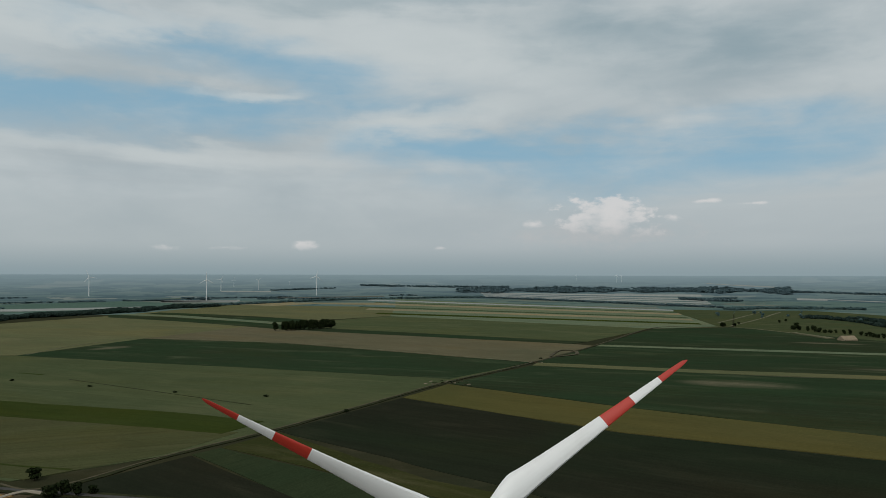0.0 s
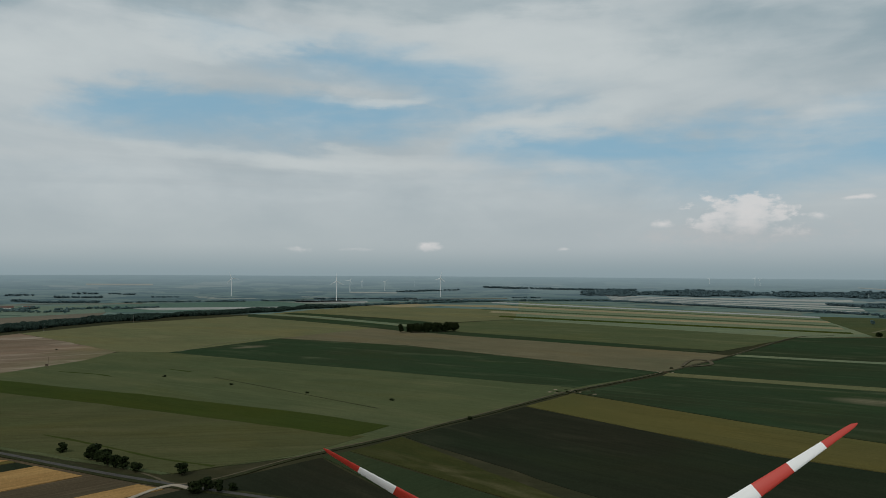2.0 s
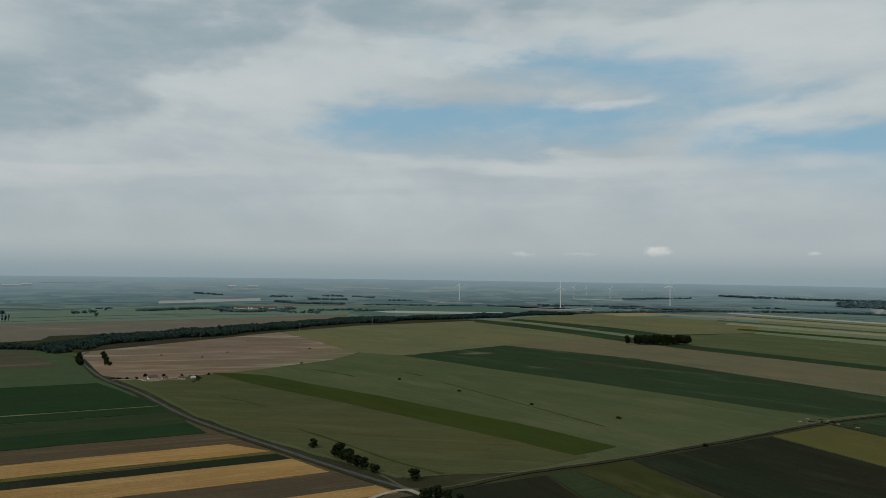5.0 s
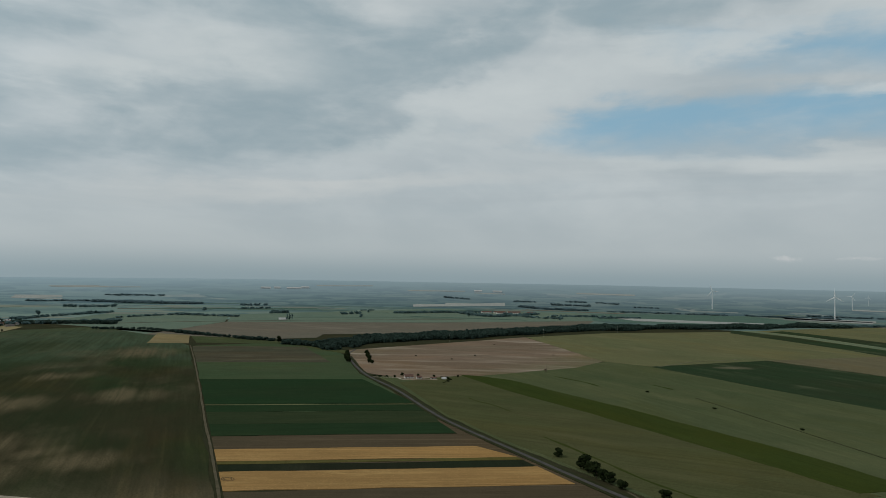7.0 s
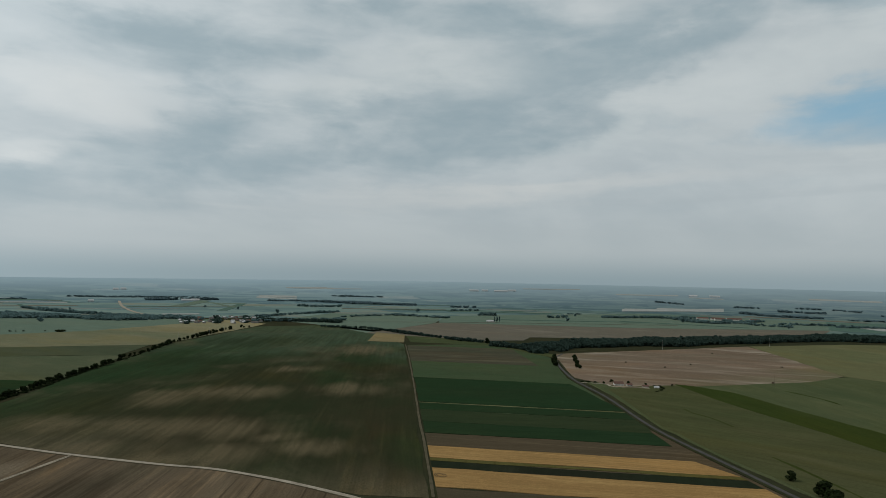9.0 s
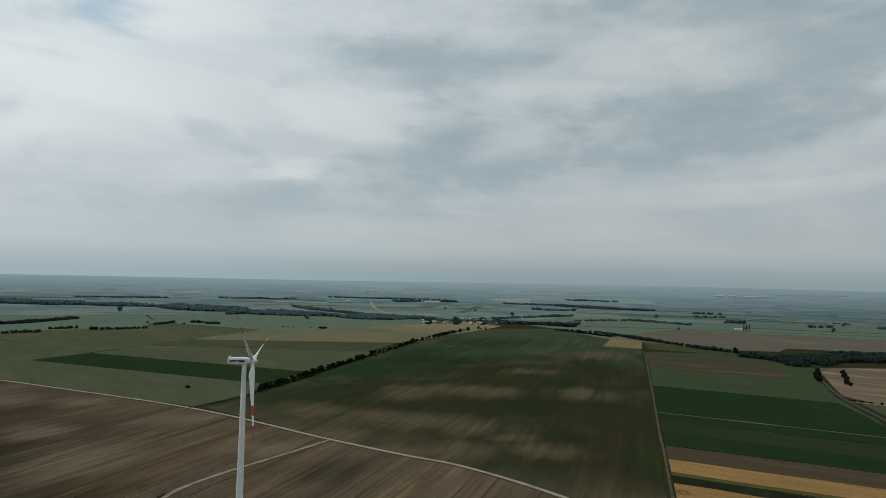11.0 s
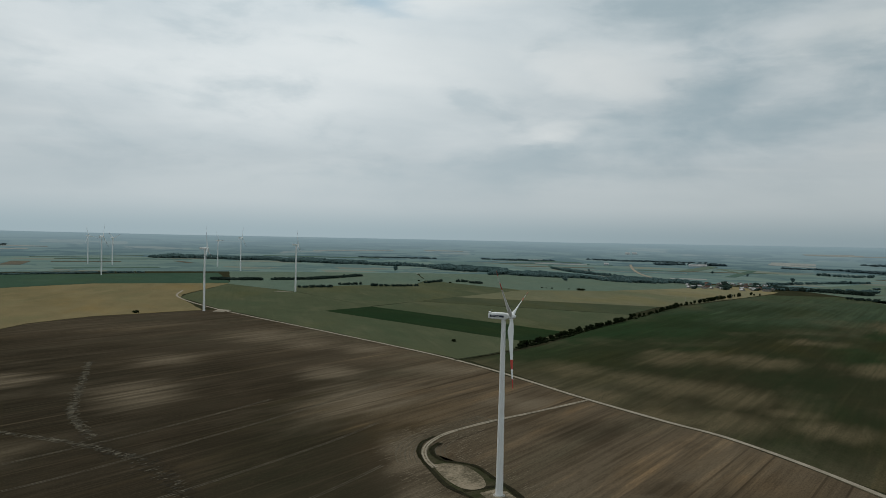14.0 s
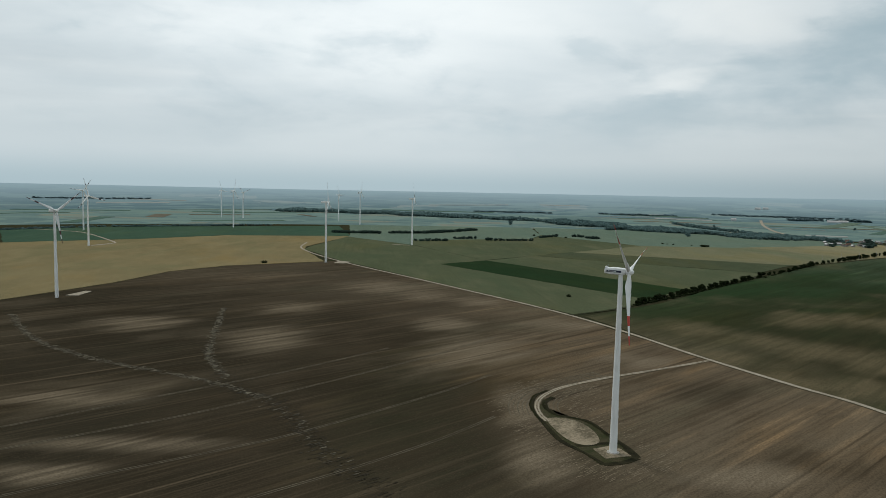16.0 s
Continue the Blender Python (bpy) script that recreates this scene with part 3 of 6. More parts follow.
M = {
    "far_land": far_land_material("hazed_far_farmland"),
    "rim_land": skyline_material("hazed_skyline_land"),
    "plough": crop_material("ploughed_soil", (0.051, 0.039, 0.025), (0.027, 0.022, 0.014), 156, 3.4, 0.4, (0.185, 0.150, 0.102),
                            84, (0.48, 0.82), 0.8, 2.8, 1.0, second=(0.026, 0.026, 0.015), second_at=(0.46, 0.64), lines=0.65, bands=0.75,
                            drift=(((-480, -190), (0.35, -0.94), 220, (0.027, 0.024, 0.016)), ((-560, -250), (-0.95, 0.1), 240, (0.074, 0.060, 0.041)), ((-430, -190), (-0.45, 0.89), 170, (0.130, 0.100, 0.066))),
                            spots=((WET_SOIL, (0.022, 0.019, 0.012), 0.75), (DRY_SOIL, (0.205, 0.165, 0.114), 0.92))),
    "patchy": crop_material("thin_crop", (0.030, 0.034, 0.017), (0.038, 0.032, 0.018), 158, 4.5, 0.25, (0.125, 0.104, 0.064),
                            120, (0.50, 0.80), 0.6, 1.6, 2.0, second=(0.022, 0.037, 0.016), second_at=(0.50, 0.66), lines=0.08,
                            # the third drift puts distance haze into the colour of the far end
                            drift=(((-820, 100), (-0.62, -0.78), 300, (0.023, 0.047, 0.020)), ((-735, 30), (0.69, -0.72), 130, (0.116, 0.096, 0.060)), ((-1080, 300), (-0.93, 0.36), 560, (0.058, 0.082, 0.050))),
                            spots=((DENSE_CROP, (0.017, 0.028, 0.013), 0.65), (BARE_CROP, (0.150, 0.118, 0.070), 0.75)), combed=0.55, bands=0.4),
    # a far crop, its green lightened and blued for haze
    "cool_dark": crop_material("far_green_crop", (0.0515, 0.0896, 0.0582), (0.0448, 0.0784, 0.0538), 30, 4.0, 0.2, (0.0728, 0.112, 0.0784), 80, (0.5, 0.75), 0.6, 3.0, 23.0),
    "hall_wall": mottled("pale_sheet_cladding", (0.52, 0.54, 0.54), (0.42, 0.44, 0.44), 1.0, 0.6),
    "dark_soil": crop_material("dark_soil", (0.018, 0.022, 0.013), (0.020, 0.028, 0.015), -34, 4.0, 0.3, (0.062, 0.058, 0.036),
                               46, (0.50, 0.82), 0.6, 3.5, 3.0, second=(0.022, 0.022, 0.014), second_at=(0.46, 0.6), lines=0.08),
    "dark_green": crop_material("dark_green_crop", (0.025, 0.044, 0.021), (0.03, 0.04, 0.021), -22, 3.0, 0.45, (0.1125, 0.1196, 0.0675),
                                46, (0.50, 0.82), 0.7, 3.5, 4.0, second=(0.031, 0.0351, 0.0184), second_at=(0.46, 0.62), tram=24, lines=0.25,
                                spots=((BARE_IN_GREEN, (0.190, 0.160, 0.105), 0.8),), combed=0.6),
    "beet_green": crop_material("beet_crop", (0.0185, 0.0385, 0.017), (0.0235, 0.0365, 0.017), 60, 2.5, 0.45, (0.0452, 0.0645, 0.0258), 50, (0.5, 0.8), 0.5, 3.0, seed=5.0, tram=18),
    "strip_green": crop_material("strip_crop", (0.0294, 0.0423, 0.0202), (0.0313, 0.0405, 0.0193), 60, 2.5, 0.45, (0.0582, 0.064, 0.0291), 40, (0.5, 0.8), 0.5, 4.0, seed=5.5, tram=18),
    "grass_green": crop_material("young_crop", (0.0337, 0.0486, 0.0122), (0.0393, 0.0467, 0.0131), -20, 2.5, 0.35, (0.0514, 0.0561, 0.0234), 50, (0.5, 0.8), 0.5, 3.0, seed=6.0, tram=20),
    "mid_green": crop_material("leafy_crop", (0.050, 0.075, 0.037), (0.058, 0.072, 0.037), 60, 2.5, 0.3, None, seed=6.5, tram=20),
    "olive": crop_material("unripe_wheat", (0.0745, 0.0865, 0.0405), (0.0595, 0.0752, 0.036), -22, 3.0, 0.3, (0.1174, 0.1174, 0.0588),
                           60, (0.46, 0.78), 0.7, 3.0, 7.0, tram=24, lines=0.18),
    "olive_dim": crop_material("barley_crop", (0.064, 0.070, 0.030), (0.068, 0.068, 0.031), 20, 3.0, 0.3, (0.098, 0.090, 0.044),
                               50, (0.46, 0.78), 0.7, 3.0, 8.0, tram=24, lines=0.18),
    "olive_pale": crop_material("pale_wheat", (0.135, 0.16, 0.095), (0.115, 0.1425, 0.0875), 30, 3.0, 0.25, (0.1812, 0.1812, 0.1125),
                                70, (0.5, 0.78), 0.6, 3.0, 7.5, tram=28),
    "olive_west": crop_material("grey_green_wheat", (0.084, 0.095, 0.054), (0.072, 0.085, 0.048), 30, 3.0, 0.35, (0.135, 0.130, 0.078),
                                60, (0.46, 0.78), 0.7, 3.0, 7.7, lines=0.08),
    "straw_green": crop_material("ripening_wheat", (0.1219, 0.1219, 0.0598), (0.1104, 0.1081, 0.054), -24, 3.0, 0.25, (0.1725, 0.1552, 0.0862),
                                 80, (0.5, 0.78), 0.6, 3.0, 9.0, tram=30),
    "straw_brown": crop_material("brownish_wheat", (0.1254, 0.1098, 0.065), (0.1053, 0.0963, 0.056), -30, 3.0, 0.3, (0.168, 0.1456, 0.0896),
                                 60, (0.5, 0.78), 0.6, 3.0, 9.5, tram=30),
    "straw_pale": crop_material("pale_ripening_wheat", (0.235, 0.200, 0.120), (0.205, 0.180, 0.105), -24, 3.0, 0.2, (0.299, 0.2795, 0.1755),
                                80, (0.5, 0.78), 0.6, 3.0, 9.8, tram=30),
    "mustard": crop_material("mustard_crop", (0.092, 0.082, 0.028), (0.078, 0.074, 0.028), -32, 3.0, 0.35, (0.099, 0.0858, 0.0308),
                             60, (0.48, 0.78), 0.6, 3.0, 10.0, tram=24),
    "weedy": crop_material("weedy_strip", (0.050, 0.048, 0.016), (0.034, 0.040, 0.014), -34, 3.0, 0.5, (0.11, 0.095, 0.05),
                           24, (0.48, 0.75), 0.8, 4.0, 10.5),
    "gold": crop_material("ripe_barley", (0.290, 0.178, 0.070), (0.235, 0.140, 0.055), 53, 2.2, 0.75, (0.42, 0.285, 0.115),
                          14, (0.5, 0.75), 0.6, 5.0, 11.0, tram=11, lines=0.35),
    "yellow": crop_material("yellow_barley", (0.1955, 0.1581, 0.0832), (0.1664, 0.1394, 0.0749), 30, 3.0, 0.12, (0.234, 0.1976, 0.1092),
                            70, (0.46, 0.78), 0.6, 3.0, 12.0, second=(0.156, 0.131, 0.0686), second_at=(0.45, 0.65)),
    "yellow_pale": crop_material("straw_barley", (0.150, 0.148, 0.088), (0.134, 0.134, 0.080), 30, 3.0, 0.2, (0.20, 0.18, 0.115),
                                 60, (0.5, 0.75), 0.6, 3.0, 12.5, drift=(((-1850, 80), (-0.7, 0.7), 260, (0.235, 0.205, 0.120)),)),
    "fallow": crop_material("pale_fallow_soil", (0.180, 0.132, 0.094), (0.122, 0.092, 0.062), 42, 4.0, 0.4, (0.34, 0.29, 0.225),
                            60, (0.48, 0.74), 0.9, 3.5, 13.0, second=(0.13, 0.118, 0.08), drift=(((-900, 1000), (0.9, 0.35), 150, (0.112, 0.112, 0.058)),)),
    "fallow_dim": crop_material("brown_fallow_soil", (0.0784, 0.0599, 0.0369), (0.0645, 0.0519, 0.0323), 53, 3.0, 0.5, (0.1153, 0.0923, 0.0576),
                                30, (0.5, 0.78), 0.6, 3.0, 14.0, lines=0.4),
    "meadow": crop_material("rough_meadow", (0.0598, 0.0702, 0.0325), (0.052, 0.0676, 0.0312), 10, 5.0, 0.3, (0.117, 0.1105, 0.0585),
                            40, (0.5, 0.75), 0.6, 1.5, 15.0),
    # far plots: distance haze is mixed into these pale, cool colours
    "cool_green": crop_material("hazed_green_crop", (0.124, 0.163, 0.122), (0.108, 0.150, 0.114), 30, 4.0, 0.2, (0.132, 0.154, 0.11),
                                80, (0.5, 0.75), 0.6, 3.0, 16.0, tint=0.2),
    "cool_brown": crop_material("hazed_brown_soil", (0.136, 0.119, 0.091), (0.118, 0.11, 0.083), 30, 4.0, 0.25, (0.1995, 0.1733, 0.1365),
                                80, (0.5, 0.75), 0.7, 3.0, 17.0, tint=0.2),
    "cool_tan": crop_material("hazed_tan_stubble", (0.30, 0.310, 0.285), (0.26, 0.270, 0.250), 30, 4.0, 0.15, None, seed=18.0, tint=0.0),
    "cool_teal": crop_material("hazed_teal_crop", (0.086, 0.136, 0.106), (0.074, 0.122, 0.100), 30, 4.0, 0.2, (0.11, 0.15, 0.115), 90, (0.5, 0.75), 0.6, 3.0, seed=19.0, tint=0.2),
    "rough_ground": crop_material("rough_weedy_ground", (0.036, 0.036, 0.020), (0.030, 0.034, 0.018), 10, 5.0, 0.3, (0.07, 0.062, 0.036), 30, (0.5, 0.75), 0.6, 1.5, 25.0),
    "thin_band": crop_material("thin_grey_crop", (0.060, 0.062, 0.040), (0.070, 0.060, 0.040), 60, 3.0, 0.3, (0.13, 0.115, 0.075), 34, (0.48, 0.74), 0.8, 4.0, 28.0, bands=0.4),
    "olive_band": crop_material("dull_green_wheat", (0.066, 0.076, 0.044), (0.060, 0.072, 0.042), 30, 3.0, 0.2, (0.10, 0.10, 0.06), 60, (0.46, 0.78), 0.6, 3.0, 27.0),
    "wet": mottled("wet_dark_soil", (0.026, 0.022, 0.015), (0.04, 0.034, 0.023), 4.0),
    "rut": mottled("dry_wheel_rut", (0.125, 0.108, 0.076), (0.06, 0.05, 0.034), 3.0),
    "scuff": mottled("turned_pale_soil", (0.200, 0.162, 0.112), (0.130, 0.105, 0.070), 2.0),
    "weedy_green": mottled("dark_weeds_on_soil", (0.030, 0.034, 0.014), (0.062, 0.050, 0.030), 3.0, spread=(0.42, 0.62)),
    "balk": mottled("dry_grass_balk", (0.15, 0.14, 0.085), (0.085, 0.085, 0.045), 4.0),
    "ditch": mottled("dark_ditch", (0.012, 0.011, 0.006), (0.030, 0.027, 0.014), 3.0),
    # the red marking paint again, with shade put into its colour
    "shaded_red": painted("shaded_red_marking", (0.075, 0.022, 0.022), (0.05, 0.02, 0.02), 0.5),
    "gully": mottled("washed_soil", (0.165, 0.145, 0.105), (0.06, 0.054, 0.038), 2.0, spread=(0.42, 0.55)),
    "gravel": mottled("crushed_limestone", (0.345, 0.3013, 0.2357), (0.23, 0.1978, 0.1495), 3.0),
    "pad": mottled("trodden_gravel", (0.270, 0.222, 0.155), (0.095, 0.080, 0.052), 7.0, spread=(0.40, 0.60)),
    "dirt": mottled("dirt_track", (0.1063, 0.0875, 0.0562), (0.0562, 0.0525, 0.03), 4.0),
    "verge": mottled("rough_verge_grass", (0.018, 0.021, 0.009), (0.034, 0.036, 0.015), 5.0),
    "asphalt": mottled("worn_asphalt", (0.078, 0.074, 0.066), (0.052, 0.050, 0.045), 3.0),
    "white": painted("white_turbine_coating", (0.80, 0.80, 0.78), (0.55, 0.54, 0.50), 0.38),
    "red": painted("red_marking_paint", (0.48, 0.045, 0.028), (0.30, 0.04, 0.03), 0.4),
    "navy": painted("dark_blue_panel", (0.018, 0.024, 0.045), (0.03, 0.03, 0.035), 0.4),
    "steel": mottled("galvanised_steel", (0.36, 0.37, 0.38), (0.26, 0.27, 0.28), 0.5, 0.45, 0.7),
    "concrete": mottled("pale_concrete", (0.40, 0.385, 0.35), (0.30, 0.285, 0.255), 1.0),
    "leaf": leaf_material("tree_leaves", (0.012, 0.019, 0.007), (0.022, 0.031, 0.011)),
    "weed": leaf_material("ditch_weeds", (0.026, 0.030, 0.012), (0.046, 0.046, 0.020), 0.3),
    # leaves of farther woods: distance haze put into the colour, paler and bluer
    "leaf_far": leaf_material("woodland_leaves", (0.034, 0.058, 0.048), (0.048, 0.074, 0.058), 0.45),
    "leaf_cool_haze": leaf_material("haze_tinted_leaves", (0.116, 0.186, 0.182), (0.128, 0.200, 0.194), 0.5),
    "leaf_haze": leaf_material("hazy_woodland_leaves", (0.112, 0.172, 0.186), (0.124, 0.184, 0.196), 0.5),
    "bark": mottled("tree_bark", (0.09, 0.07, 0.05), (0.05, 0.04, 0.03), 0.6),
    "wood": mottled("weathered_wood", (0.16, 0.12, 0.085), (0.09, 0.07, 0.05), 0.5),
    "plaster": mottled("white_plaster", (0.74, 0.72, 0.67), (0.60, 0.57, 0.51), 1.0),
    "old_plaster": mottled("grey_old_plaster", (0.288, 0.28, 0.256), (0.208, 0.2, 0.18), 1.0),
    "tiles": mottled("red_roof_tiles", (0.15, 0.088, 0.068), (0.105, 0.068, 0.055), 0.8),
    "sheet": mottled("grey_roof_sheet", (0.45, 0.45, 0.44), (0.36, 0.355, 0.34), 1.0, 0.6),
    "slate": mottled("brown_grey_roof", (0.15, 0.13, 0.115), (0.10, 0.09, 0.08), 1.0),
    "thatch": mottled("tan_roofing", (0.30, 0.24, 0.16), (0.22, 0.175, 0.12), 1.0),
    "window": mottled("dark_window_glass", (0.03, 0.035, 0.04), (0.04, 0.045, 0.05), 1.0, 0.15),
}

# ------------------------------------------------------------------ mesh helpers

CENTRE = Vector((-12.0, 12.0))
RIM = 4900.0


def land(x, y):
    """Height of the land: flat, then rising to the far skyline."""
    r = math.hypot(x - CENTRE.x, y - CENTRE.y)
    heading = math.degrees(math.atan2(CENTRE.x - x, y - CENTRE.y))
    hills = 1.0 + np.interp(heading, (-40, -15, 10, 35, 65, 95, 125, 150), (0, 0, 0.08, 0.12, 0.09, -0.12, -0.16, -0.05))
    return 112.0 * hills * (max(0.0, r - 3600.0) / 1300.0) ** 2


def finish(name, bm, material, parent=None, smooth=False):
    mesh = bpy.data.meshes.new(name)
    bm.to_mesh(mesh)
    bm.free()
    if smooth:
        mesh.shade_smooth()
    mesh.materials.append(material)
    ob = new(name, mesh)
    if parent:
        ob.parent = parent
    return ob


def part(name, bm, material, parent, label="", smooth=False):
    ob = finish(name, bm, material, parent, smooth)
    if label:
        tagged(ob, label)
    return ob


def arrays(name, verts, faces, material, parent=None):
    mesh = bpy.data.meshes.new(name)
    mesh.vertices.add(len(verts))
    mesh.vertices.foreach_set("co", np.asarray(verts, dtype=np.float32).ravel())
    n = faces.shape[1]
    mesh.loops.add(faces.size)
    mesh.loops.foreach_set("vertex_index", np.asarray(faces, dtype=np.int32).ravel())
    mesh.polygons.add(len(faces))
    mesh.polygons.foreach_set("loop_start", np.arange(0, faces.size, n, dtype=np.int32))
    mesh.update(calc_edges=True)
    mesh.validate()
    mesh.materials.append(material)
    ob = new(name, mesh)
    if parent:
        ob.parent = parent
    return ob


def box(bm, x0, y0, z0, x1, y1, z1, bevel=0.0):
    res = bmesh.ops.create_cube(bm, size=1.0, matrix=Matrix.LocRotScale(((x0 + x1) / 2, (y0 + y1) / 2, (z0 + z1) / 2), None, (x1 - x0, y1 - y0, z1 - z0)))
    if bevel:
        edges = {e for v in res["verts"] for e in v.link_edges}
        bmesh.ops.bevel(bm, geom=list(edges), offset=bevel, segments=2, affect="EDGES", profile=0.5)


def lathe(bm, rows, sides=32, cap=True):
    """Rings of (height, radius)."""
    rings = []
    for z, r in rows:
        rings.append([bm.verts.new((r * math.cos(2 * math.pi * k / sides), r * math.sin(2 * math.pi * k / sides), z)) for k in range(sides)])
    for a, b in zip(rings, rings[1:]):
        for k in range(sides):
            bm.faces.new((a[k], a[(k + 1) % sides], b[(k + 1) % sides], b[k]))
    if cap:
        bm.faces.new(list(reversed(rings[0])))
        bm.faces.new(rings[-1])
    bm.normal_update()


def loft(bm, rings):
    made = [[bm.verts.new(p) for p in ring] for ring in rings]
    n = len(made[0])
    for a, b in zip(made, made[1:]):
        for k in range(n):
            bm.faces.new((a[k], a[(k + 1) % n], b[(k + 1) % n], b[k]))
    bm.faces.new(list(reversed(made[0])))
    bm.faces.new(made[-1])
    bmesh.ops.recalc_face_normals(bm, faces=bm.faces[:])


def ragged(corners, step=22.0, wobble=1.2, closed=True):
    """The outline through the corners with a slightly uneven line."""
    out = []
    pairs = list(zip(corners, corners[1:] + corners[:1])) if closed else list(zip(corners, corners[1:]))
    for (ax, ay), (bx, by) in pairs:
        long = math.hypot(bx - ax, by - ay)
        n = max(1, min(40, int(long / step)))
        nx, ny = -(by - ay) / long, (bx - ax) / long
        for k in range(n):
            s = k / n
            x, y = ax + (bx - ax) * s, ay + (by - ay) * s
            d = wobble * noise.noise((x * 0.021, y * 0.021, 0.3)) * 2 if k else 0.0
            out.append((x + nx * d, y + ny * d))
    if not closed:
        out.append(corners[-1])
    return out


def field(name, corners, height, material, label, category="field", wobble=1.5):
    """A standing crop or tilled plot: a slab as high as the crop, with an uneven border."""
    line = ragged([tuple(c) for c in corners], 26.0, wobble)
    bm = bmesh.new()
    top = [bm.verts.new((x, y, land(x, y) + height)) for x, y in line]
    foot = [bm.verts.new((x, y, land(x, y) - 0.5)) for x, y in line]
    n = len(line)
    face = bm.faces.new(top)
    for k in range(n):
        bm.faces.new((top[k], foot[k], foot[(k + 1) % n], top[(k + 1) % n]))
    bmesh.ops.triangulate(bm, faces=[face])
    bmesh.ops.recalc_face_normals(bm, faces=bm.faces[:])
    return tagged(finish(name, bm, M[material]), label, category, kind="structure")


def plot(name, corners, height, material, label, cells=10):
    """A far plot with four corners that follows the rising land."""
    a, b, c, d = (Vector(p) for p in corners)
    bm = bmesh.new()
    grid = []
    for i in range(cells + 1):
        row = []
        for j in range(cells + 1):
            s, t = i / cells, j / cells
            p = (a * (1 - s) + b * s) * (1 - t) + (d * (1 - s) + c * s) * t
            row.append(bm.verts.new((p.x, p.y, land(p.x, p.y) + height)))
        grid.append(row)
    for i in range(cells):
        for j in range(cells):
            bm.faces.new((grid[i][j], grid[i + 1][j], grid[i + 1][j + 1], grid[i][j + 1]))
    bmesh.ops.recalc_face_normals(bm, faces=bm.faces[:])
    rim = [e for e in bm.edges if e.is_boundary]
    down = bmesh.ops.extrude_edge_only(bm, edges=rim)["geom"]
    bmesh.ops.translate(bm, verts=[v for v in down if isinstance(v, bmesh.types.BMVert)], vec=(0, 0, -height - 1.0))
    return tagged(finish(name, bm, M[material]), label, "field", kind="structure")


def curve_through(points, step=6.0):
    """A smooth line through plan points (Catmull-Rom)."""
    pts = [Vector(p) for p in points]
    pts = [pts[0] * 2 - pts[1], *pts, pts[-1] * 2 - pts[-2]]
    out = []
    for p0, p1, p2, p3 in zip(pts, pts[1:], pts[2:], pts[3:]):
        n = max(2, int((p2 - p1).length / step))
        for k in range(n):
            t = k / n
            out.append(0.5 * (2 * p1 + (p2 - p0) * t + (2 * p0 - 5 * p1 + 4 * p2 - p3) * t * t + (3 * p1 - p0 - 3 * p2 + p3) * t ** 3))
    out.append(pts[-2])
    return out


def ribbon(bm, line, width, z, wobble=0.25, offset=0.0, thick=0.4):
    rows = []
    for k, p in enumerate(line):
        q, r = line[max(0, k - 1)], line[min(len(line) - 1, k + 1)]
        way = (r - q).normalized()
        side = Vector((-way.y, way.x))
        w = width / 2 * (1 + wobble * noise.noise((p.x * 0.05, p.y * 0.05, 1.7)))
        mid = p + side * (offset + 0.6 * wobble * width * noise.noise((p.x * 0.02, p.y * 0.02, 5.1)))
        left, right = mid + side * w, mid - side * w
        h = land(p.x, p.y)
        rows.append([bm.verts.new((*left, h + z - thick)), bm.verts.new((*left, h + z)), bm.verts.new((*right, h + z)), bm.verts.new((*right, h + z - thick))])
    for a, b in zip(rows, rows[1:]):
        for k in range(3):
            bm.faces.new((a[k], a[k + 1], b[k + 1], b[k]))
    bmesh.ops.recalc_face_normals(bm, faces=bm.faces[:])


def road(name, points, width, z, material, label, wobble=0.25, step=6.0, offset=0.0):
    bm = bmesh.new()
    ribbon(bm, curve_through(points, step), width, z, wobble, offset)
    return tagged(finish(name, bm, M[material]), label, "road", kind="structure")

# ------------------------------------------------------------------ the land


def ground_ring(name, radii, material, label, start=0.0, end=360.0):
    """A ring of land, or an arc of it between two headings left of north."""
    sides = 160
    whole = end - start >= 360
    bm = bmesh.new()
    rings = []
    for r in radii:
        angles = [radians(start + (end - start) * k / sides) for k in range(sides if whole else sides + 1)]
        around = [(CENTRE.x - r * math.sin(a), CENTRE.y + r * math.cos(a)) for a in angles]
        rings.append([bm.verts.new((px, py, land(px, py))) for px, py in around])
    if radii[0] < 200:
        bm.faces.new(rings[0])
    for a, b in zip(rings, rings[1:]):
        n = len(a)
        for k in range(n if whole else n - 1):
            bm.faces.new((a[k], a[(k + 1) % n], b[(k + 1) % n], b[k]))
    bmesh.ops.recalc_face_normals(bm, faces=bm.faces[:])
    for f in bm.faces:
        if f.normal.z < 0:
            f.normal_flip()
    return tagged(finish(name, bm, M[material], smooth=True), label, "ground", kind="structure")


ground_ring("ground", [150, 400, 800, 1300, 1900, 2450], "rough_ground", "open farmland between the fields")
ground_ring("far_ground", [2450, 2800, 3200, 3600], "far_land", "wide haze-tinted green farmland towards the skyline")
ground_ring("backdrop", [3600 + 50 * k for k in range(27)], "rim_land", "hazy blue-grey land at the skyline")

# north side of the dirt track: wheat, strips and the clump's fields
G = [(-243, 436), (-198, 514), (-137, 606), (-51, 756), (3, 850), (131, 1034), (274, 1270), (493, 1664), (640, 1760)]
field("field", [(-275, 449), *G[1:6], (8, 880), (-271, 980), (-495, 1054), (-674, 1126), (-770, 1120), (-800, 930), (-790, 760), (-842, 690), (-862, 652), (-744, 610), (-568, 529), (-426, 485)],
      0.5, "olive", "broad field of unripe grey-green wheat")
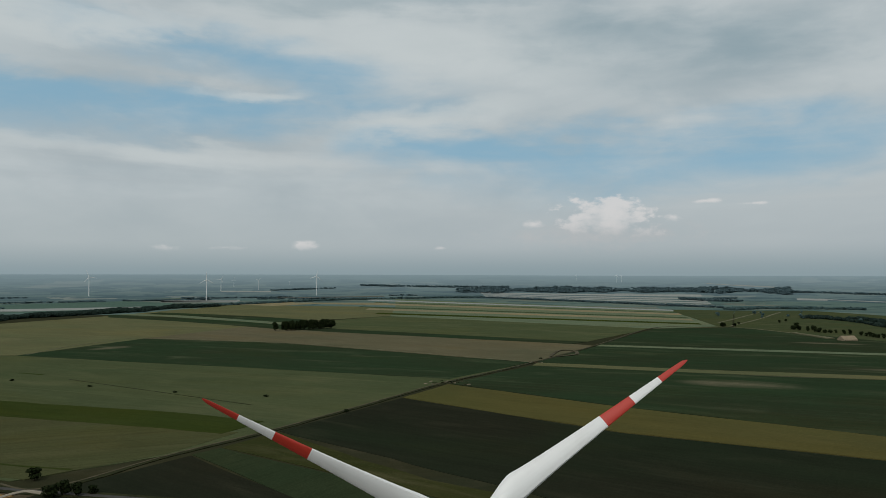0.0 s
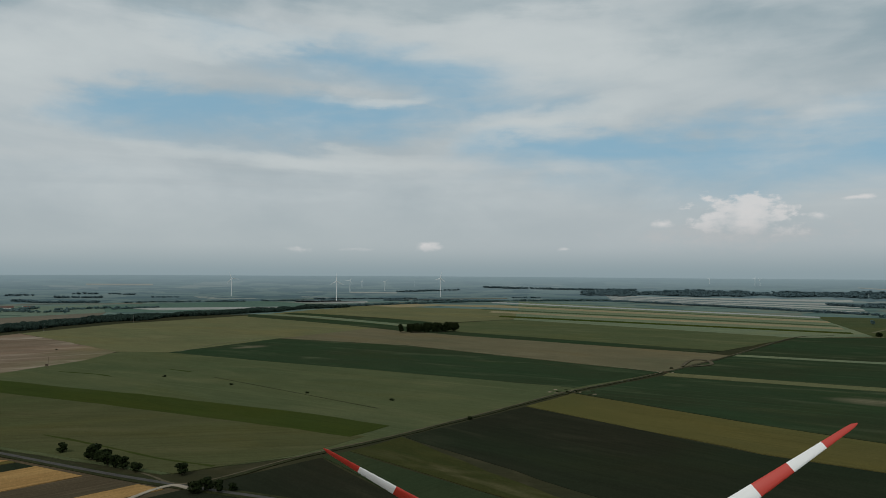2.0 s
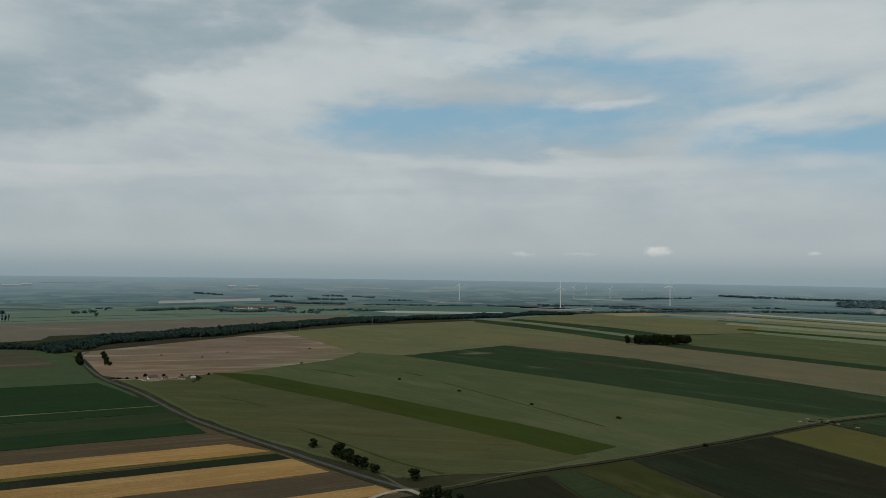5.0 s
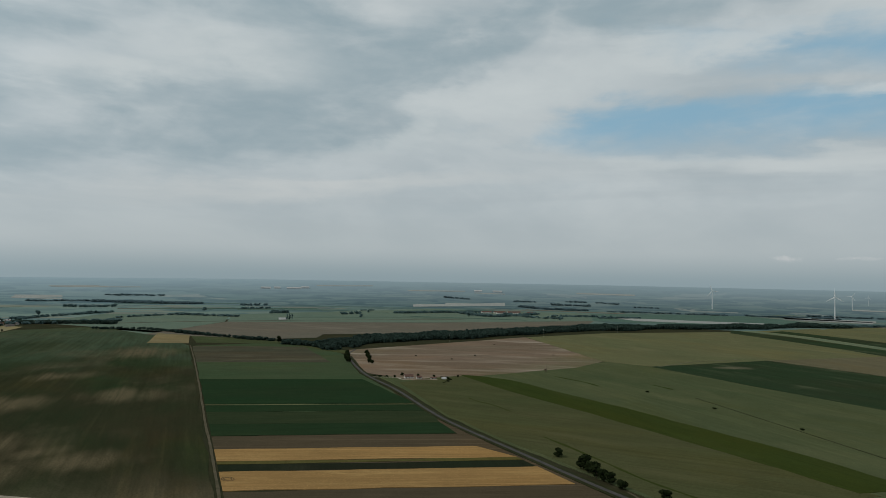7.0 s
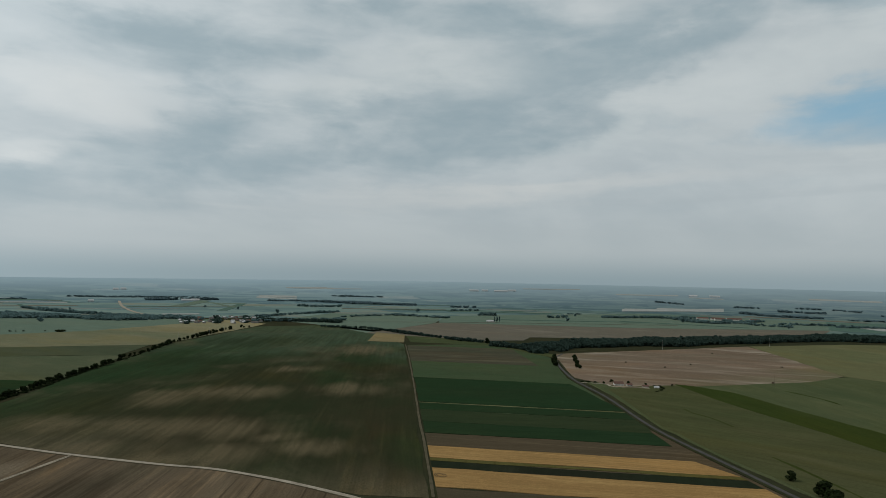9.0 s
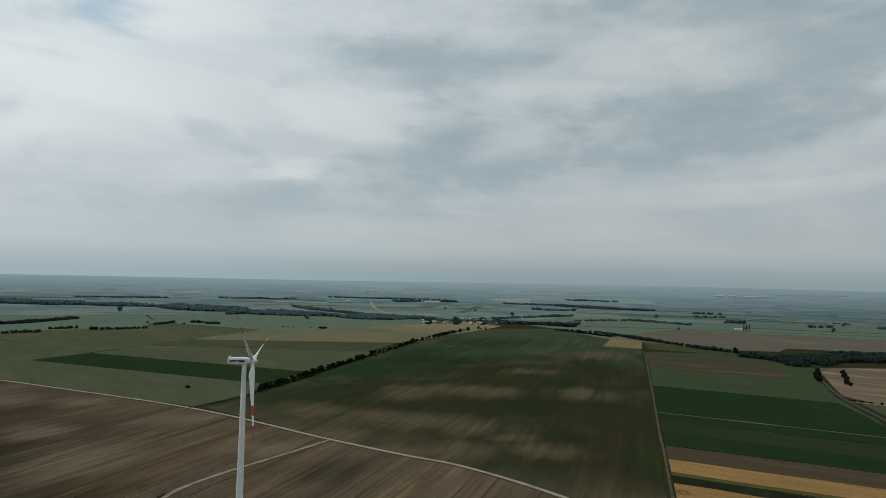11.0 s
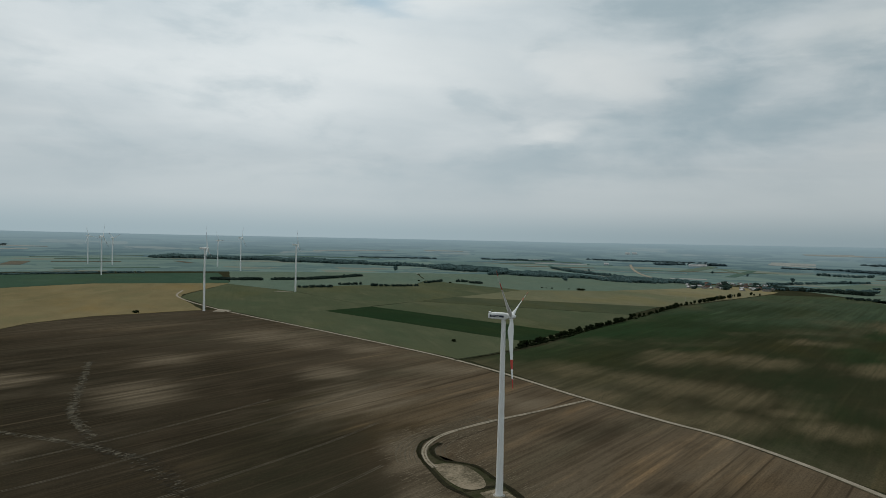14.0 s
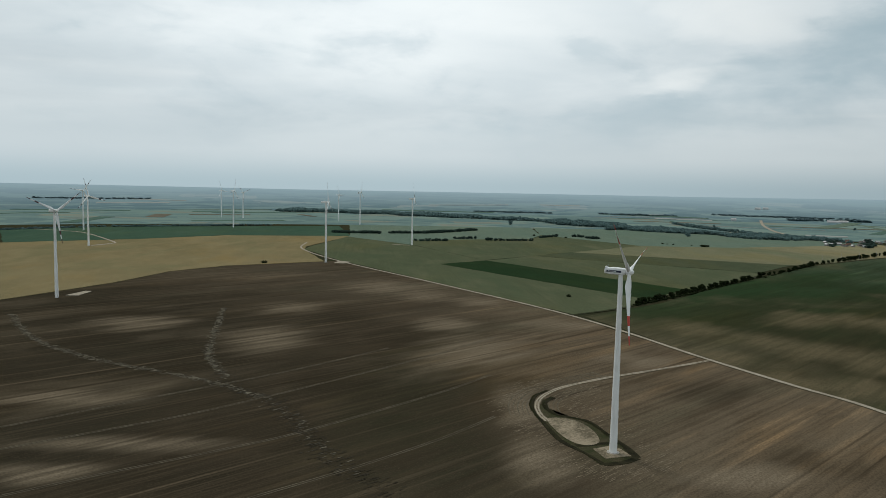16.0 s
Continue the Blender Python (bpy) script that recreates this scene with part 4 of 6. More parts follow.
field("field", [(-800, 768), (-775, 782), (-717, 792), (-456, 727), (-249, 665), (-160, 627), (-182, 579), (-300, 618), (-482, 672), (-655, 716)], 0.75, "grass_green", "long strip of darker green young crop in the wheat")
field("field", [(-268, 452), (-202, 516), (-170, 584), (-300, 625), (-482, 681), (-655, 726), (-790, 766), (-800, 700), (-790, 640), (-568, 533), (-426, 490)], 0.65, "olive_dim", "olive barley field beside the asphalt road")
field("field", [(-684, 1124), (-603, 1413), (-302, 1322), (129, 1036), (8, 876), (-271, 980), (-495, 1055)], 0.6, "dark_green", "long dark green crop with a few pale spots")
field("field", [(-1224, 1409), (-1200, 1720), (-1020, 2170), (-940, 2620), (-300, 1700), (-603, 1420), (-680, 1130), (-780, 1120)], 0.45, "straw_green", "broad ripening wheat field on the low rise")
field("field", [(-603, 1418), (-483, 1739), (236, 1312), (272, 1274), (131, 1040), (-302, 1328)], 0.5, "straw_brown", "brownish ripening wheat strip above the dark crop")
field("field", [(-483, 1739), (-259, 1573), (236, 1305), (276, 1345), (-274, 1668), (-440, 1800)], 0.7, "dark_green", "narrow dark green strip")
field("field", [(-440, 1800), (-274, 1672), (278, 1350), (493, 1664), (-163, 2144)], 0.5, "olive", "grey-green wheat field behind the tree clump")
field("field", [(-1060, 2222), (-860, 2130), (-680, 2000), (-530, 1890), (-395, 1770), (-365, 1625), (-490, 1735), (-620, 1838), (-800, 1965), (-1000, 2088)], 0.80, "dark_green", "dark green strip on the rise")
field("field", [(-1000, 2262), (-800, 2165), (-640, 2040), (-420, 1860), (-395, 1778), (-530, 1898), (-680, 2008), (-860, 2138), (-1030, 2215)], 0.95, "olive_pale", "thin pale strip between green ones")
field("field", [(-950, 2345), (-760, 2245), (-570, 2130), (-400, 1990), (-330, 1880), (-390, 1838), (-640, 2048), (-800, 2173), (-960, 2262)], 0.86, "dark_green", "second dark green strip on the rise")
field("field", [(-400, 1905), (-163, 2150), (-181, 2663), (-320, 2753), (-900, 2904), (-923, 2375)], 0.55, "straw_green", "ripening wheat on the far slope")
field("field", [(-896, 2960), (-775, 3378), (-660, 3120), (-243, 3104), (-224, 2880), (-549, 2990), (-681, 2800)], 0.7, "straw_pale", "tan stubble strip on the far slope")
field("field", [(-163, 2150), (-181, 2663), (-239, 3516), (809, 2532), (679, 1733), (496, 1668)], 0.45, "olive_pale", "long pale green field towards the skyline")
for k, (s0, s1, kind) in enumerate(((0.06, 0.12, "grass_green"), (0.24, 0.32, "straw_pale"), (0.36, 0.41, "mid_green"), (0.55, 0.66, "straw_pale"),
                                    (0.69, 0.73, "mid_green"), (0.84, 0.93, "cool_tan"))):
    a, b, c, d = Vector((-163, 2150)), Vector((650, 1740)), Vector((830, 2560)), Vector((-239, 3450))
    p, q, u, v = a.lerp(d, s0), b.lerp(c, s0), b.lerp(c, s1), a.lerp(d, s1)
    p, v = p + (p - q).normalized() * (60 + 55 * (k % 3)), v + (v - u).normalized() * (50 + 55 * (k % 3))
    field("field", [p, q, u, v], 0.8, kind, "narrow strip of crop on the far slope")

# south side of the dirt track
S = [(-240, 428), (-196, 506), (-135, 598), (-48, 748), (5, 841), (131, 1026), (276, 1262), (496, 1658)]
field("field", [(-300, 330), (-240, 426), (-183, 512), (-88, 416), (60, 250), (-150, 200)], 0.25, "dark_soil", "dark bare soil beside the track")
field("field", [(-183, 514), (-168, 533), (-5, 416), (160, 270), (60, 250), (-88, 416)], 0.5, "strip_green", "narrow dark green strip beside the track")
field("field", [(-168, 535), (-139, 588), (-77, 523), (-9, 452), (70, 404), (230, 300), (160, 272), (-5, 418)], 0.4, "weedy", "weedy yellow-green strip with pale soil")
field("field", [(-137, 590), (-43, 745), (147, 583), (311, 497), (600, 360), (400, 240), (230, 302), (59, 418)], 0.3, "dark_soil", "dark bare field with faint pale streaks")
field("field", [(-43, 747), (6, 836), (176, 694), (356, 569), (680, 400), (600, 362), (311, 499), (147, 585)], 0.6, "mustard", "mustard-coloured crop strip")
field("field", [(8, 840), (126, 1003), (330, 930), (544, 866), (900, 760), (680, 402), (356, 571), (176, 696)], 0.5, "dark_green", "wide dark green crop with a pale bare patch")
field("field", [(128, 1005), (140, 1034), (323, 967), (565, 898), (960, 800), (900, 764), (544, 868), (330, 932)], 0.7, "straw_green", "thin yellow-green strip between dark fields")
field("field", [(140, 1038), (277, 1264), (707, 1122), (1040, 1010), (960, 804), (565, 900), (323, 970)], 0.5, "dark_green", "dark green crop between two thin strips")
field("field", [(277, 1266), (290, 1290), (720, 1150), (1050, 1035), (1040, 1012), (707, 1124)], 0.7, "olive_pale", "thin pale green strip")
field("field", [(290, 1292), (498, 1664), (706, 1697), (852, 1349), (1100, 1240), (1050, 1038), (720, 1152)], 0.5, "dark_green", "dark green field before the scrub")
field("field", [(706, 1699), (1022, 2454), (1278, 2452), (1500, 1700), (1100, 1250), (852, 1352)], 0.35, "meadow", "rough scrubby meadow with paths")
field("field", [(500, 1670), (702, 1706), (1020, 2452), (811, 2530), (681, 1735)], 0.30, "meadow", "rough green meadow beside the long strips")
bare = random.Random(3)

# tan plots far off in the north
for k in range(5):
    a, b, c, d = Vector((219, 4113)), Vector((1412, 3833)), Vector((1040, 2653)), Vector((232, 3779))
    s0, s1 = 0.02 + 0.2 * k, 0.13 + 0.2 * k
    plot("field", [a.lerp(d, s0), b.lerp(c, s0), b.lerp(c, s1), a.lerp(d, s1)], 1.0, "cool_tan", "far pale tan stubble strip")

# west: strips between the field track and the asphalt road
AX = Vector((-446, 217))
UX = Vector((-1449 + 446, 608 - 217)).normalized()
ROADX = [(-160, 408), (-286, 429), (-426, 468), (-568, 512), (-744, 590), (-902, 650), (-1100, 766)]


def road_side(s):
    """Where the line across the strips at s metres along the field track meets the road's verge."""
    p = AX + UX * s
    way = Vector((133, 195)).normalized()
    for (ax, ay), (bx, by) in zip(ROADX, ROADX[1:]):
        d1, d2 = Vector((bx - ax, by - ay)), Vector((ax, ay)) - p
        den = way.x * d1.y - way.y * d1.x
        if abs(den) > 1e-6:
            u = (d2.x * way.y - d2.y * way.x) / -den
            r = (d2.x * d1.y - d2.y * d1.x) / den
            if 0 <= u <= 1 and r > 0:
                return p + way * (r - 1)
    return p + way * 230


field("field", [(-300, 250), (-620, 330), (-640, 535), (-568, 514), (-426, 470), (-286, 430), (-170, 405)], 0.12, "fallow_dim", "brown soil at the strips' ends", wobble=2.0)
field("field", [(-640, 330), (-1100, 480), (-1440, 612), (-1420, 785), (-1210, 802), (-1098, 765), (-902, 650), (-744, 590), (-650, 540)], 0.10, "mid_green", "green headland beside the asphalt road", wobble=2.0)
for s0, s1, h, kind, label in (
        (-190, -46, 0.2, "fallow_dim", "brown tilled strip"),
        (-45, -22, 0.55, "gold", "narrow golden barley strip by the junction"),
        (-21, 24, 0.2, "fallow_dim", "brown tilled strip"),
        (25, 75, 0.55, "gold", "ripe golden barley strip with wheel marks"),
        (76, 97, 0.2, "dark_soil", "narrow dark soil strip"),
        (98, 106, 0.45, "mustard", "yellow-green crop edge"),
        (107, 147, 0.55, "gold", "golden barley strip beside a dark one"),
        (148, 199, 0.2, "fallow_dim", "brown tilled strip"),
        (201, 254, 0.45, "beet_green", "deep green beet strip"),
        (255, 320, 0.4, "strip_green", "dark green crop strip"),
        (321, 361, 0.45, "beet_green", "deep green beet strip"),
        (362, 366, 0.5, "straw_green", "thin pale balk between strips"),
        (368, 573, 0.5, "beet_green", "broad deep green beet field"),
        (574, 779, 0.45, "mid_green", "mid-green young crop field"),
        (780, 1060, 0.3, "thin_band", "thin grey-brown crop before the wood")):
    a, b = AX + UX * s0, AX + UX * s1
    side = Vector((UX.y, -UX.x)) * 3.0
    field("field", [a + side, road_side(s0), road_side(s1), b + side], h, kind, label)

# the wide patchy field, the ploughed field and what lies behind them
field("field", [(-447, 214), (-470, 173), (-556, 107), (-598, 56), (-656, -8), (-800, -150), (-940, -84), (-1100, -36), (-1337, 45), (-1589, 137), (-2025, 388), (-2060, 560), (-1790, 655), (-1450, 604)],
      0.3, "patchy", "wide dark patchy crop with pale soil showing")
field("field", [(-1546, 552), (-1781, 659), (-1685, 701), (-1495, 621)], 0.6, "yellow", "small straw-yellow plot")
field("field", [(-2060, 562), (-1790, 660), (-1690, 705), (-1500, 640), (-1390, 790), (-1100, 790), (-1150, 830), (-1500, 800), (-1740, 740), (-2030, 600)], 0.35, "meadow", "green meadow strip before the woodland belt")
field("field", [(-1123, -681), (-941, -388), (-797, -166), (-656, -16), (-601, 48), (-560, 97), (-470, 163), (-330, 238), (-300, 260), (-100, 180), (300, 100), (500, -600), (100, -1100), (-300, -900),
                (-551, -778), (-625, -781), (-714, -785), (-845, -814), (-952, -795), (-1100, -695)], 0.15, "plough", "wide brown ploughed field with pale soil patches")
field("field", [(-551, -780), (-625, -783), (-714, -787), (-845, -816), (-952, -797), (-1100, -697), (-1270, -860), (-1334, -900), (-1658, -984), (-1473, -1252), (-1261, -1325), (-1013, -1471), (-700, -1500), (-300, -1200), (-290, -910)],
      0.6, "yellow", "wide yellow barley field behind the ploughed land")
field("field", [(-1125, -675), (-945, -384), (-802, -160), (-872, -124), (-942, -106), (-1083, -65), (-1287, -451), (-1510, -720), (-1640, -980), (-1338, -893), (-1275, -865)],
      0.45, "olive_west", "grey-green wheat field beside the gravel road")
field("field", [(-1182, -500), (-1287, -451), (-1083, -65), (-962, -104)], 0.7, "beet_green", "deep green rectangular crop plot")
field("field", [(-1083, -63), (-1287, -449), (-1430, -400), (-1377, 28), (-1330, 30), (-1100, -46)], 0.5, "olive_west", "grey-green crop plot")
field("field", [(-1432, -398), (-1560, -350), (-1554, 90), (-1379, 30)], 0.6, "olive_band", "olive green crop strip")
field("field", [(-1562, -350), (-1842, -240), (-1939, -28), (-2321, 348), (-2137, 436), (-2025, 380), (-1589, 125), (-1556, 95)], 0.5, "yellow_pale", "yellow barley field before the village")
field("field", [(-1290, -455), (-1560, -352), (-1842, -242), (-2050, -560), (-1885, -542), (-1649, -790), (-1514, -722)], 0.5, "olive_west", "pale grey-green crop field")
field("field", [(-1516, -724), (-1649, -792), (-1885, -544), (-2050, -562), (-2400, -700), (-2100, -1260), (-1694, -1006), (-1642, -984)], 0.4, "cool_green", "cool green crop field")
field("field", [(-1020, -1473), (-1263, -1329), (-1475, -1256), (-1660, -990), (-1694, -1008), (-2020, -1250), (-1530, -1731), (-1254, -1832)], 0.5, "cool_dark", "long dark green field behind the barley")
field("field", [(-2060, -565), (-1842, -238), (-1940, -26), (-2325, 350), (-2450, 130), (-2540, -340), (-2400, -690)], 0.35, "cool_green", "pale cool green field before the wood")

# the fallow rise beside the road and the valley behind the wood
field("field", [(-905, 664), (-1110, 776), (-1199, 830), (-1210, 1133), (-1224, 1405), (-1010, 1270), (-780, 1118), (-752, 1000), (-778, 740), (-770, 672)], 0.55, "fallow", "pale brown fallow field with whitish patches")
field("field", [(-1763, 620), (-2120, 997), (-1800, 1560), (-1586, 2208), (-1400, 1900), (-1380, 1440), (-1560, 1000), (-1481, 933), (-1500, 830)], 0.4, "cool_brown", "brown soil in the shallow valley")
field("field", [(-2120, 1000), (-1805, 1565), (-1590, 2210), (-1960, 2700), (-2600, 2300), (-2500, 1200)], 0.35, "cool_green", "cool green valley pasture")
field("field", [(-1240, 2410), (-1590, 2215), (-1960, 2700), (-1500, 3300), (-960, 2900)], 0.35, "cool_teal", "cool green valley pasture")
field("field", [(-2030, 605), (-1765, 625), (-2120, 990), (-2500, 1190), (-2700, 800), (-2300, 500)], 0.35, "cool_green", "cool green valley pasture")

# far plots: pale and dark ones in haze-tinted colours, scattered to the skyline
rng = random.Random(11)
for k in range(70):
    az, r = radians(rng.uniform(-42, 155)), rng.uniform(2600, 3900)
    c = CENTRE + Vector((-math.sin(az), math.cos(az))) * r
    ang = az + rng.uniform(-0.35, 0.35) + (math.pi / 2 if rng.random() < 0.8 else 0)
    u = Vector((-math.sin(ang), math.cos(ang))) * rng.uniform(90, 330)
    v = Vector((-u.y, u.x)).normalized() * rng.uniform(8, 34)
    if (c + u - CENTRE).length > 4880 or (c - u - CENTRE).length > 4880 or (c - CENTRE).length < 2500:
        continue
    if -5 < math.degrees(az) < 32 and r < 3500 or -42 < math.degrees(az) < 0 and r < 4150:
        continue
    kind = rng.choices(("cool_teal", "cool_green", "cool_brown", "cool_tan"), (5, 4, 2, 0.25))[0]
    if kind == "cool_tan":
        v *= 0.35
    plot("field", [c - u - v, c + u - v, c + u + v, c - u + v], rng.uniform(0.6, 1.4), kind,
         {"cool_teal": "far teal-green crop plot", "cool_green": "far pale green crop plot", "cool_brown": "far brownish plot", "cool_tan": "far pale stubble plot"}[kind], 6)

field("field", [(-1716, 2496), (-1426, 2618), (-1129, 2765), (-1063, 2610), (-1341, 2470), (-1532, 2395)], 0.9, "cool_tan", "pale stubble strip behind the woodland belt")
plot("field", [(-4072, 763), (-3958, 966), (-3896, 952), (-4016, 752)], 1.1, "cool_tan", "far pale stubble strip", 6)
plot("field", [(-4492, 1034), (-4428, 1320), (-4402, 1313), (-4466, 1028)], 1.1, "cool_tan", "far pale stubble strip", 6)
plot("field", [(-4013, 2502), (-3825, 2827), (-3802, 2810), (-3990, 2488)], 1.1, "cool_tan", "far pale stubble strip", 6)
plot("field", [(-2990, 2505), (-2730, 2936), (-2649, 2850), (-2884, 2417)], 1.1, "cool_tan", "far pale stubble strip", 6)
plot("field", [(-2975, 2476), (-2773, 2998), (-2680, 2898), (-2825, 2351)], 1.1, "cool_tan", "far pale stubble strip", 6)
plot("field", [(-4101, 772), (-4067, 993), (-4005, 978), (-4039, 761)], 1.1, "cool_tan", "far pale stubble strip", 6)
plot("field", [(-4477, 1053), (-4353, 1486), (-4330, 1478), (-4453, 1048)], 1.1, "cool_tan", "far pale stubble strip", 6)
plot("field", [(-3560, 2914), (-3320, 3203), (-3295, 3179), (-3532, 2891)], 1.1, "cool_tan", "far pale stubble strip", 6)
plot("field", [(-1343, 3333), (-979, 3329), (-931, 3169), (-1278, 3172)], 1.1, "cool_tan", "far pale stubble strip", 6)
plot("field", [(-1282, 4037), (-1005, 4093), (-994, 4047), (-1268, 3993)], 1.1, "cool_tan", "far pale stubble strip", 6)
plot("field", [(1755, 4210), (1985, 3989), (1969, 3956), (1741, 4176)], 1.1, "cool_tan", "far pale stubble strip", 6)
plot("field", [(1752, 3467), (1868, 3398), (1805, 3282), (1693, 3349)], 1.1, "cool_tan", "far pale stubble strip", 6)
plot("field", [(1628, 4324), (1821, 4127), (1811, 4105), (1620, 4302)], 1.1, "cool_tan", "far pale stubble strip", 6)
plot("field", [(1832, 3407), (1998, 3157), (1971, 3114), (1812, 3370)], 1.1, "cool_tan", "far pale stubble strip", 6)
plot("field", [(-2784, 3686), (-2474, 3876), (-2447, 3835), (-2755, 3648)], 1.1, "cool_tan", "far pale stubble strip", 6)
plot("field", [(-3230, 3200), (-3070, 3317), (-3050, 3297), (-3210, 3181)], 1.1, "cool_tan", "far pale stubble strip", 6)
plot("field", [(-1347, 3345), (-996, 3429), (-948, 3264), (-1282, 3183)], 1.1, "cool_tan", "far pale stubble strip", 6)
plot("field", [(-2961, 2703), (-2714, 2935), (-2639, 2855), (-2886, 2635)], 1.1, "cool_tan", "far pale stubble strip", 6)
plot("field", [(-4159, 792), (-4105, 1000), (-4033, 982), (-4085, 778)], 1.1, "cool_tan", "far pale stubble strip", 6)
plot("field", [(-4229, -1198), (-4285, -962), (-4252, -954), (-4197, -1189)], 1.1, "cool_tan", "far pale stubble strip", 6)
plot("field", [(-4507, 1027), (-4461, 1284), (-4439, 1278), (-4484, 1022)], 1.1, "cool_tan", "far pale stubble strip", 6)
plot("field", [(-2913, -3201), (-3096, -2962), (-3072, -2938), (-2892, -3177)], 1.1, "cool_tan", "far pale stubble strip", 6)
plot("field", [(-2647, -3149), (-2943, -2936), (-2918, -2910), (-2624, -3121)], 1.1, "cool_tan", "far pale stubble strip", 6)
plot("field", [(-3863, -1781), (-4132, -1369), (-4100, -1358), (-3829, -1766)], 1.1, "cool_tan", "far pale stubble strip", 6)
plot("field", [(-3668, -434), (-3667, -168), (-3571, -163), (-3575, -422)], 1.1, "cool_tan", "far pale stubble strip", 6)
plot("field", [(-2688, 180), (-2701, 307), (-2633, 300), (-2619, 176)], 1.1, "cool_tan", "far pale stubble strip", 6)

# ------------------------------------------------------------------ roads and tracks
road("road", [(-120, 402), (-286, 437), (-426, 477), (-568, 521), (-744, 598), (-902, 658), (-1110, 772), (-1200, 850)], 4.0, 0.72, "asphalt", "narrow grey asphalt road with worn edges", 0.05)
road("verge", [(-120, 406), (-286, 441), (-426, 481), (-568, 525), (-744, 602), (-902, 662), (-1105, 774)], 3.6, 0.60, "verge", "dark grassy verge beside the asphalt road", 0.3)
road("verge", [(-120, 398), (-286, 433), (-426, 473), (-568, 517), (-744, 594), (-902, 654), (-1105, 766)], 3.6, 0.58, "verge", "dark grassy verge beside the asphalt road", 0.3)
TRACK = [(-290, 446), (-243, 432), (-198, 510), (-137, 602), (-51, 752), (1, 845), (129, 1030), (272, 1266), (491, 1661), (600, 1740)]
road("verge", TRACK, 6.0, 0.62, "verge", "rough dark verge along the dirt track", 0.4)
road("dirt_track", TRACK, 1.8, 0.80, "dirt", "narrow dirt track between the fields", 0.3, offset=2.2)
GRAVEL = [(-1420, -960), (-1282, -874), (-1122, -679), (-941, -387), (-796, -165), (-655, -13), (-600, 50), (-558, 101), (-468, 166), (-330, 240)]
road("gravel_road", GRAVEL, 4.2, 0.62, "gravel", "pale crushed-stone farm road", 0.12)
road("verge", GRAVEL, 5.6, 0.50, "dirt", "worn earth shoulder along the gravel road", 0.25)
road("dirt_track", [(-446, 217), (-560, 262), (-700, 316), (-966, 421), (-1200, 512), (-1447, 606)], 2.2, 0.56, "dirt", "brown worn track between the strips", 0.35)
road("verge", [(-797, -166), (-872, -124), (-948, -99), (-1099, -42), (-1337, 39)], 5.0, 0.70, "verge", "grassy strip under the hedge", 0.3)
road("gravel_road", [(-1072, -1266), (-1137, -1276), (-1180, -1330), (-1312, -1581), (-1329, -1689), (-1324, -1794)], 5.0, 0.9, "gravel", "pale farm road in the distance", 0.1, 20)
road("gravel_road", [(-3789, 49), (-3200, 60), (-2728, 105), (-2500, 200)], 12.0, 1.2, "gravel", "pale road running to the village", 0.1, 30)
road("valley_road", [(-1499, 2369), (-1285, 2511), (-1065, 2671)], 9, 1.0, "cool_tan", "pale road along the valley", 0.1, 25)
road("valley_road", [(-1751, 2477), (-1537, 2521), (-1331, 2585), (-1073, 2729)], 9, 1.0, "cool_tan", "pale road along the valley", 0.1, 25)
road("valley_road", [(-2201, 575), (-2145, 1009), (-2013, 1447), (-1879, 1810)], 8, 1.0, "cool_brown", "straight pale road across the valley", 0.1, 25)
road("field_margin", [(-464, 873), (-328, 789), (-192, 705)], 1.6, 0.66, "verge", "thin dark margin between two wheat plots", 0.4)
road("earth_bank", [(170, 1107), (190, 1175), (205, 1195), (222, 1185), (216, 1138), (180, 1105)], 5.5, 1.6, "dirt", "low brown earth bank beside the track", 0.5, 4)
for k in range(26):
    c = Vector((4, 848)) + Vector((bare.gauss(0, 13), bare.gauss(0, 8)))
    u, v = Vector((0.57, 0.82)) * bare.uniform(1.5, 5), Vector((-0.82, 0.57)) * bare.uniform(0.6, 2.0)
    field("bare_patch", [c - u, c - u * 0.3 - v, c + u * 0.6 - v * 0.7, c + u, c + u * 0.2 + v, c - u * 0.6 + v * 0.8], 0.86 + 0.004 * k,
          ("pad", "dirt", "verge", "verge")[k % 4], "trampled soil at the track crossing", "bare soil", 0.6)
for k in range(16):
    c = Vector((136, 1040)) + Vector((bare.gauss(0, 9), bare.gauss(0, 7)))
    u, v = Vector((0.57, 0.82)) * bare.uniform(1.5, 5), Vector((-0.82, 0.57)) * bare.uniform(0.6, 1.8)
    field("bare_patch", [c - u, c - u * 0.3 - v, c + u * 0.6 - v * 0.7, c + u, c + u * 0.2 + v, c - u * 0.6 + v * 0.8], 0.86 + 0.004 * k,
          ("pad", "fallow_dim", "verge", "verge")[k % 4], "trampled soil at the second crossing", "bare soil", 0.6)
# paths and banks of the scrubby meadow
road("meadow_path", [(725, 1849), (884, 2082), (1088, 2383)], 7.0, 0.55, "balk", "tan earth path across the meadow", 0.4, 12)
road("meadow_path", [(707, 1733), (889, 1982), (1129, 2348)], 7.0, 0.55, "balk", "tan earth path across the meadow", 0.4, 12)
road("balk", [(500, 1666), (604, 1690), (706, 1700), (760, 1560), (778, 1407)], 6.0, 0.85, "balk", "pale grass balk along the field's top edge", 0.4, 12)
field("silage_clamp", [(762, 1540), (776, 1542), (786, 1408), (768, 1406)], 2.2, "balk", "long dull tan silage clamp", "silage", 1.0)
road("balk", [(-674, 1133), (-676, 1263), (-655, 1345), (-606, 1422), (-302, 1327), (-80, 1190), (130, 1040)], 2.6, 0.75, "balk", "thin dry grass balk along the dark crop", 0.5)

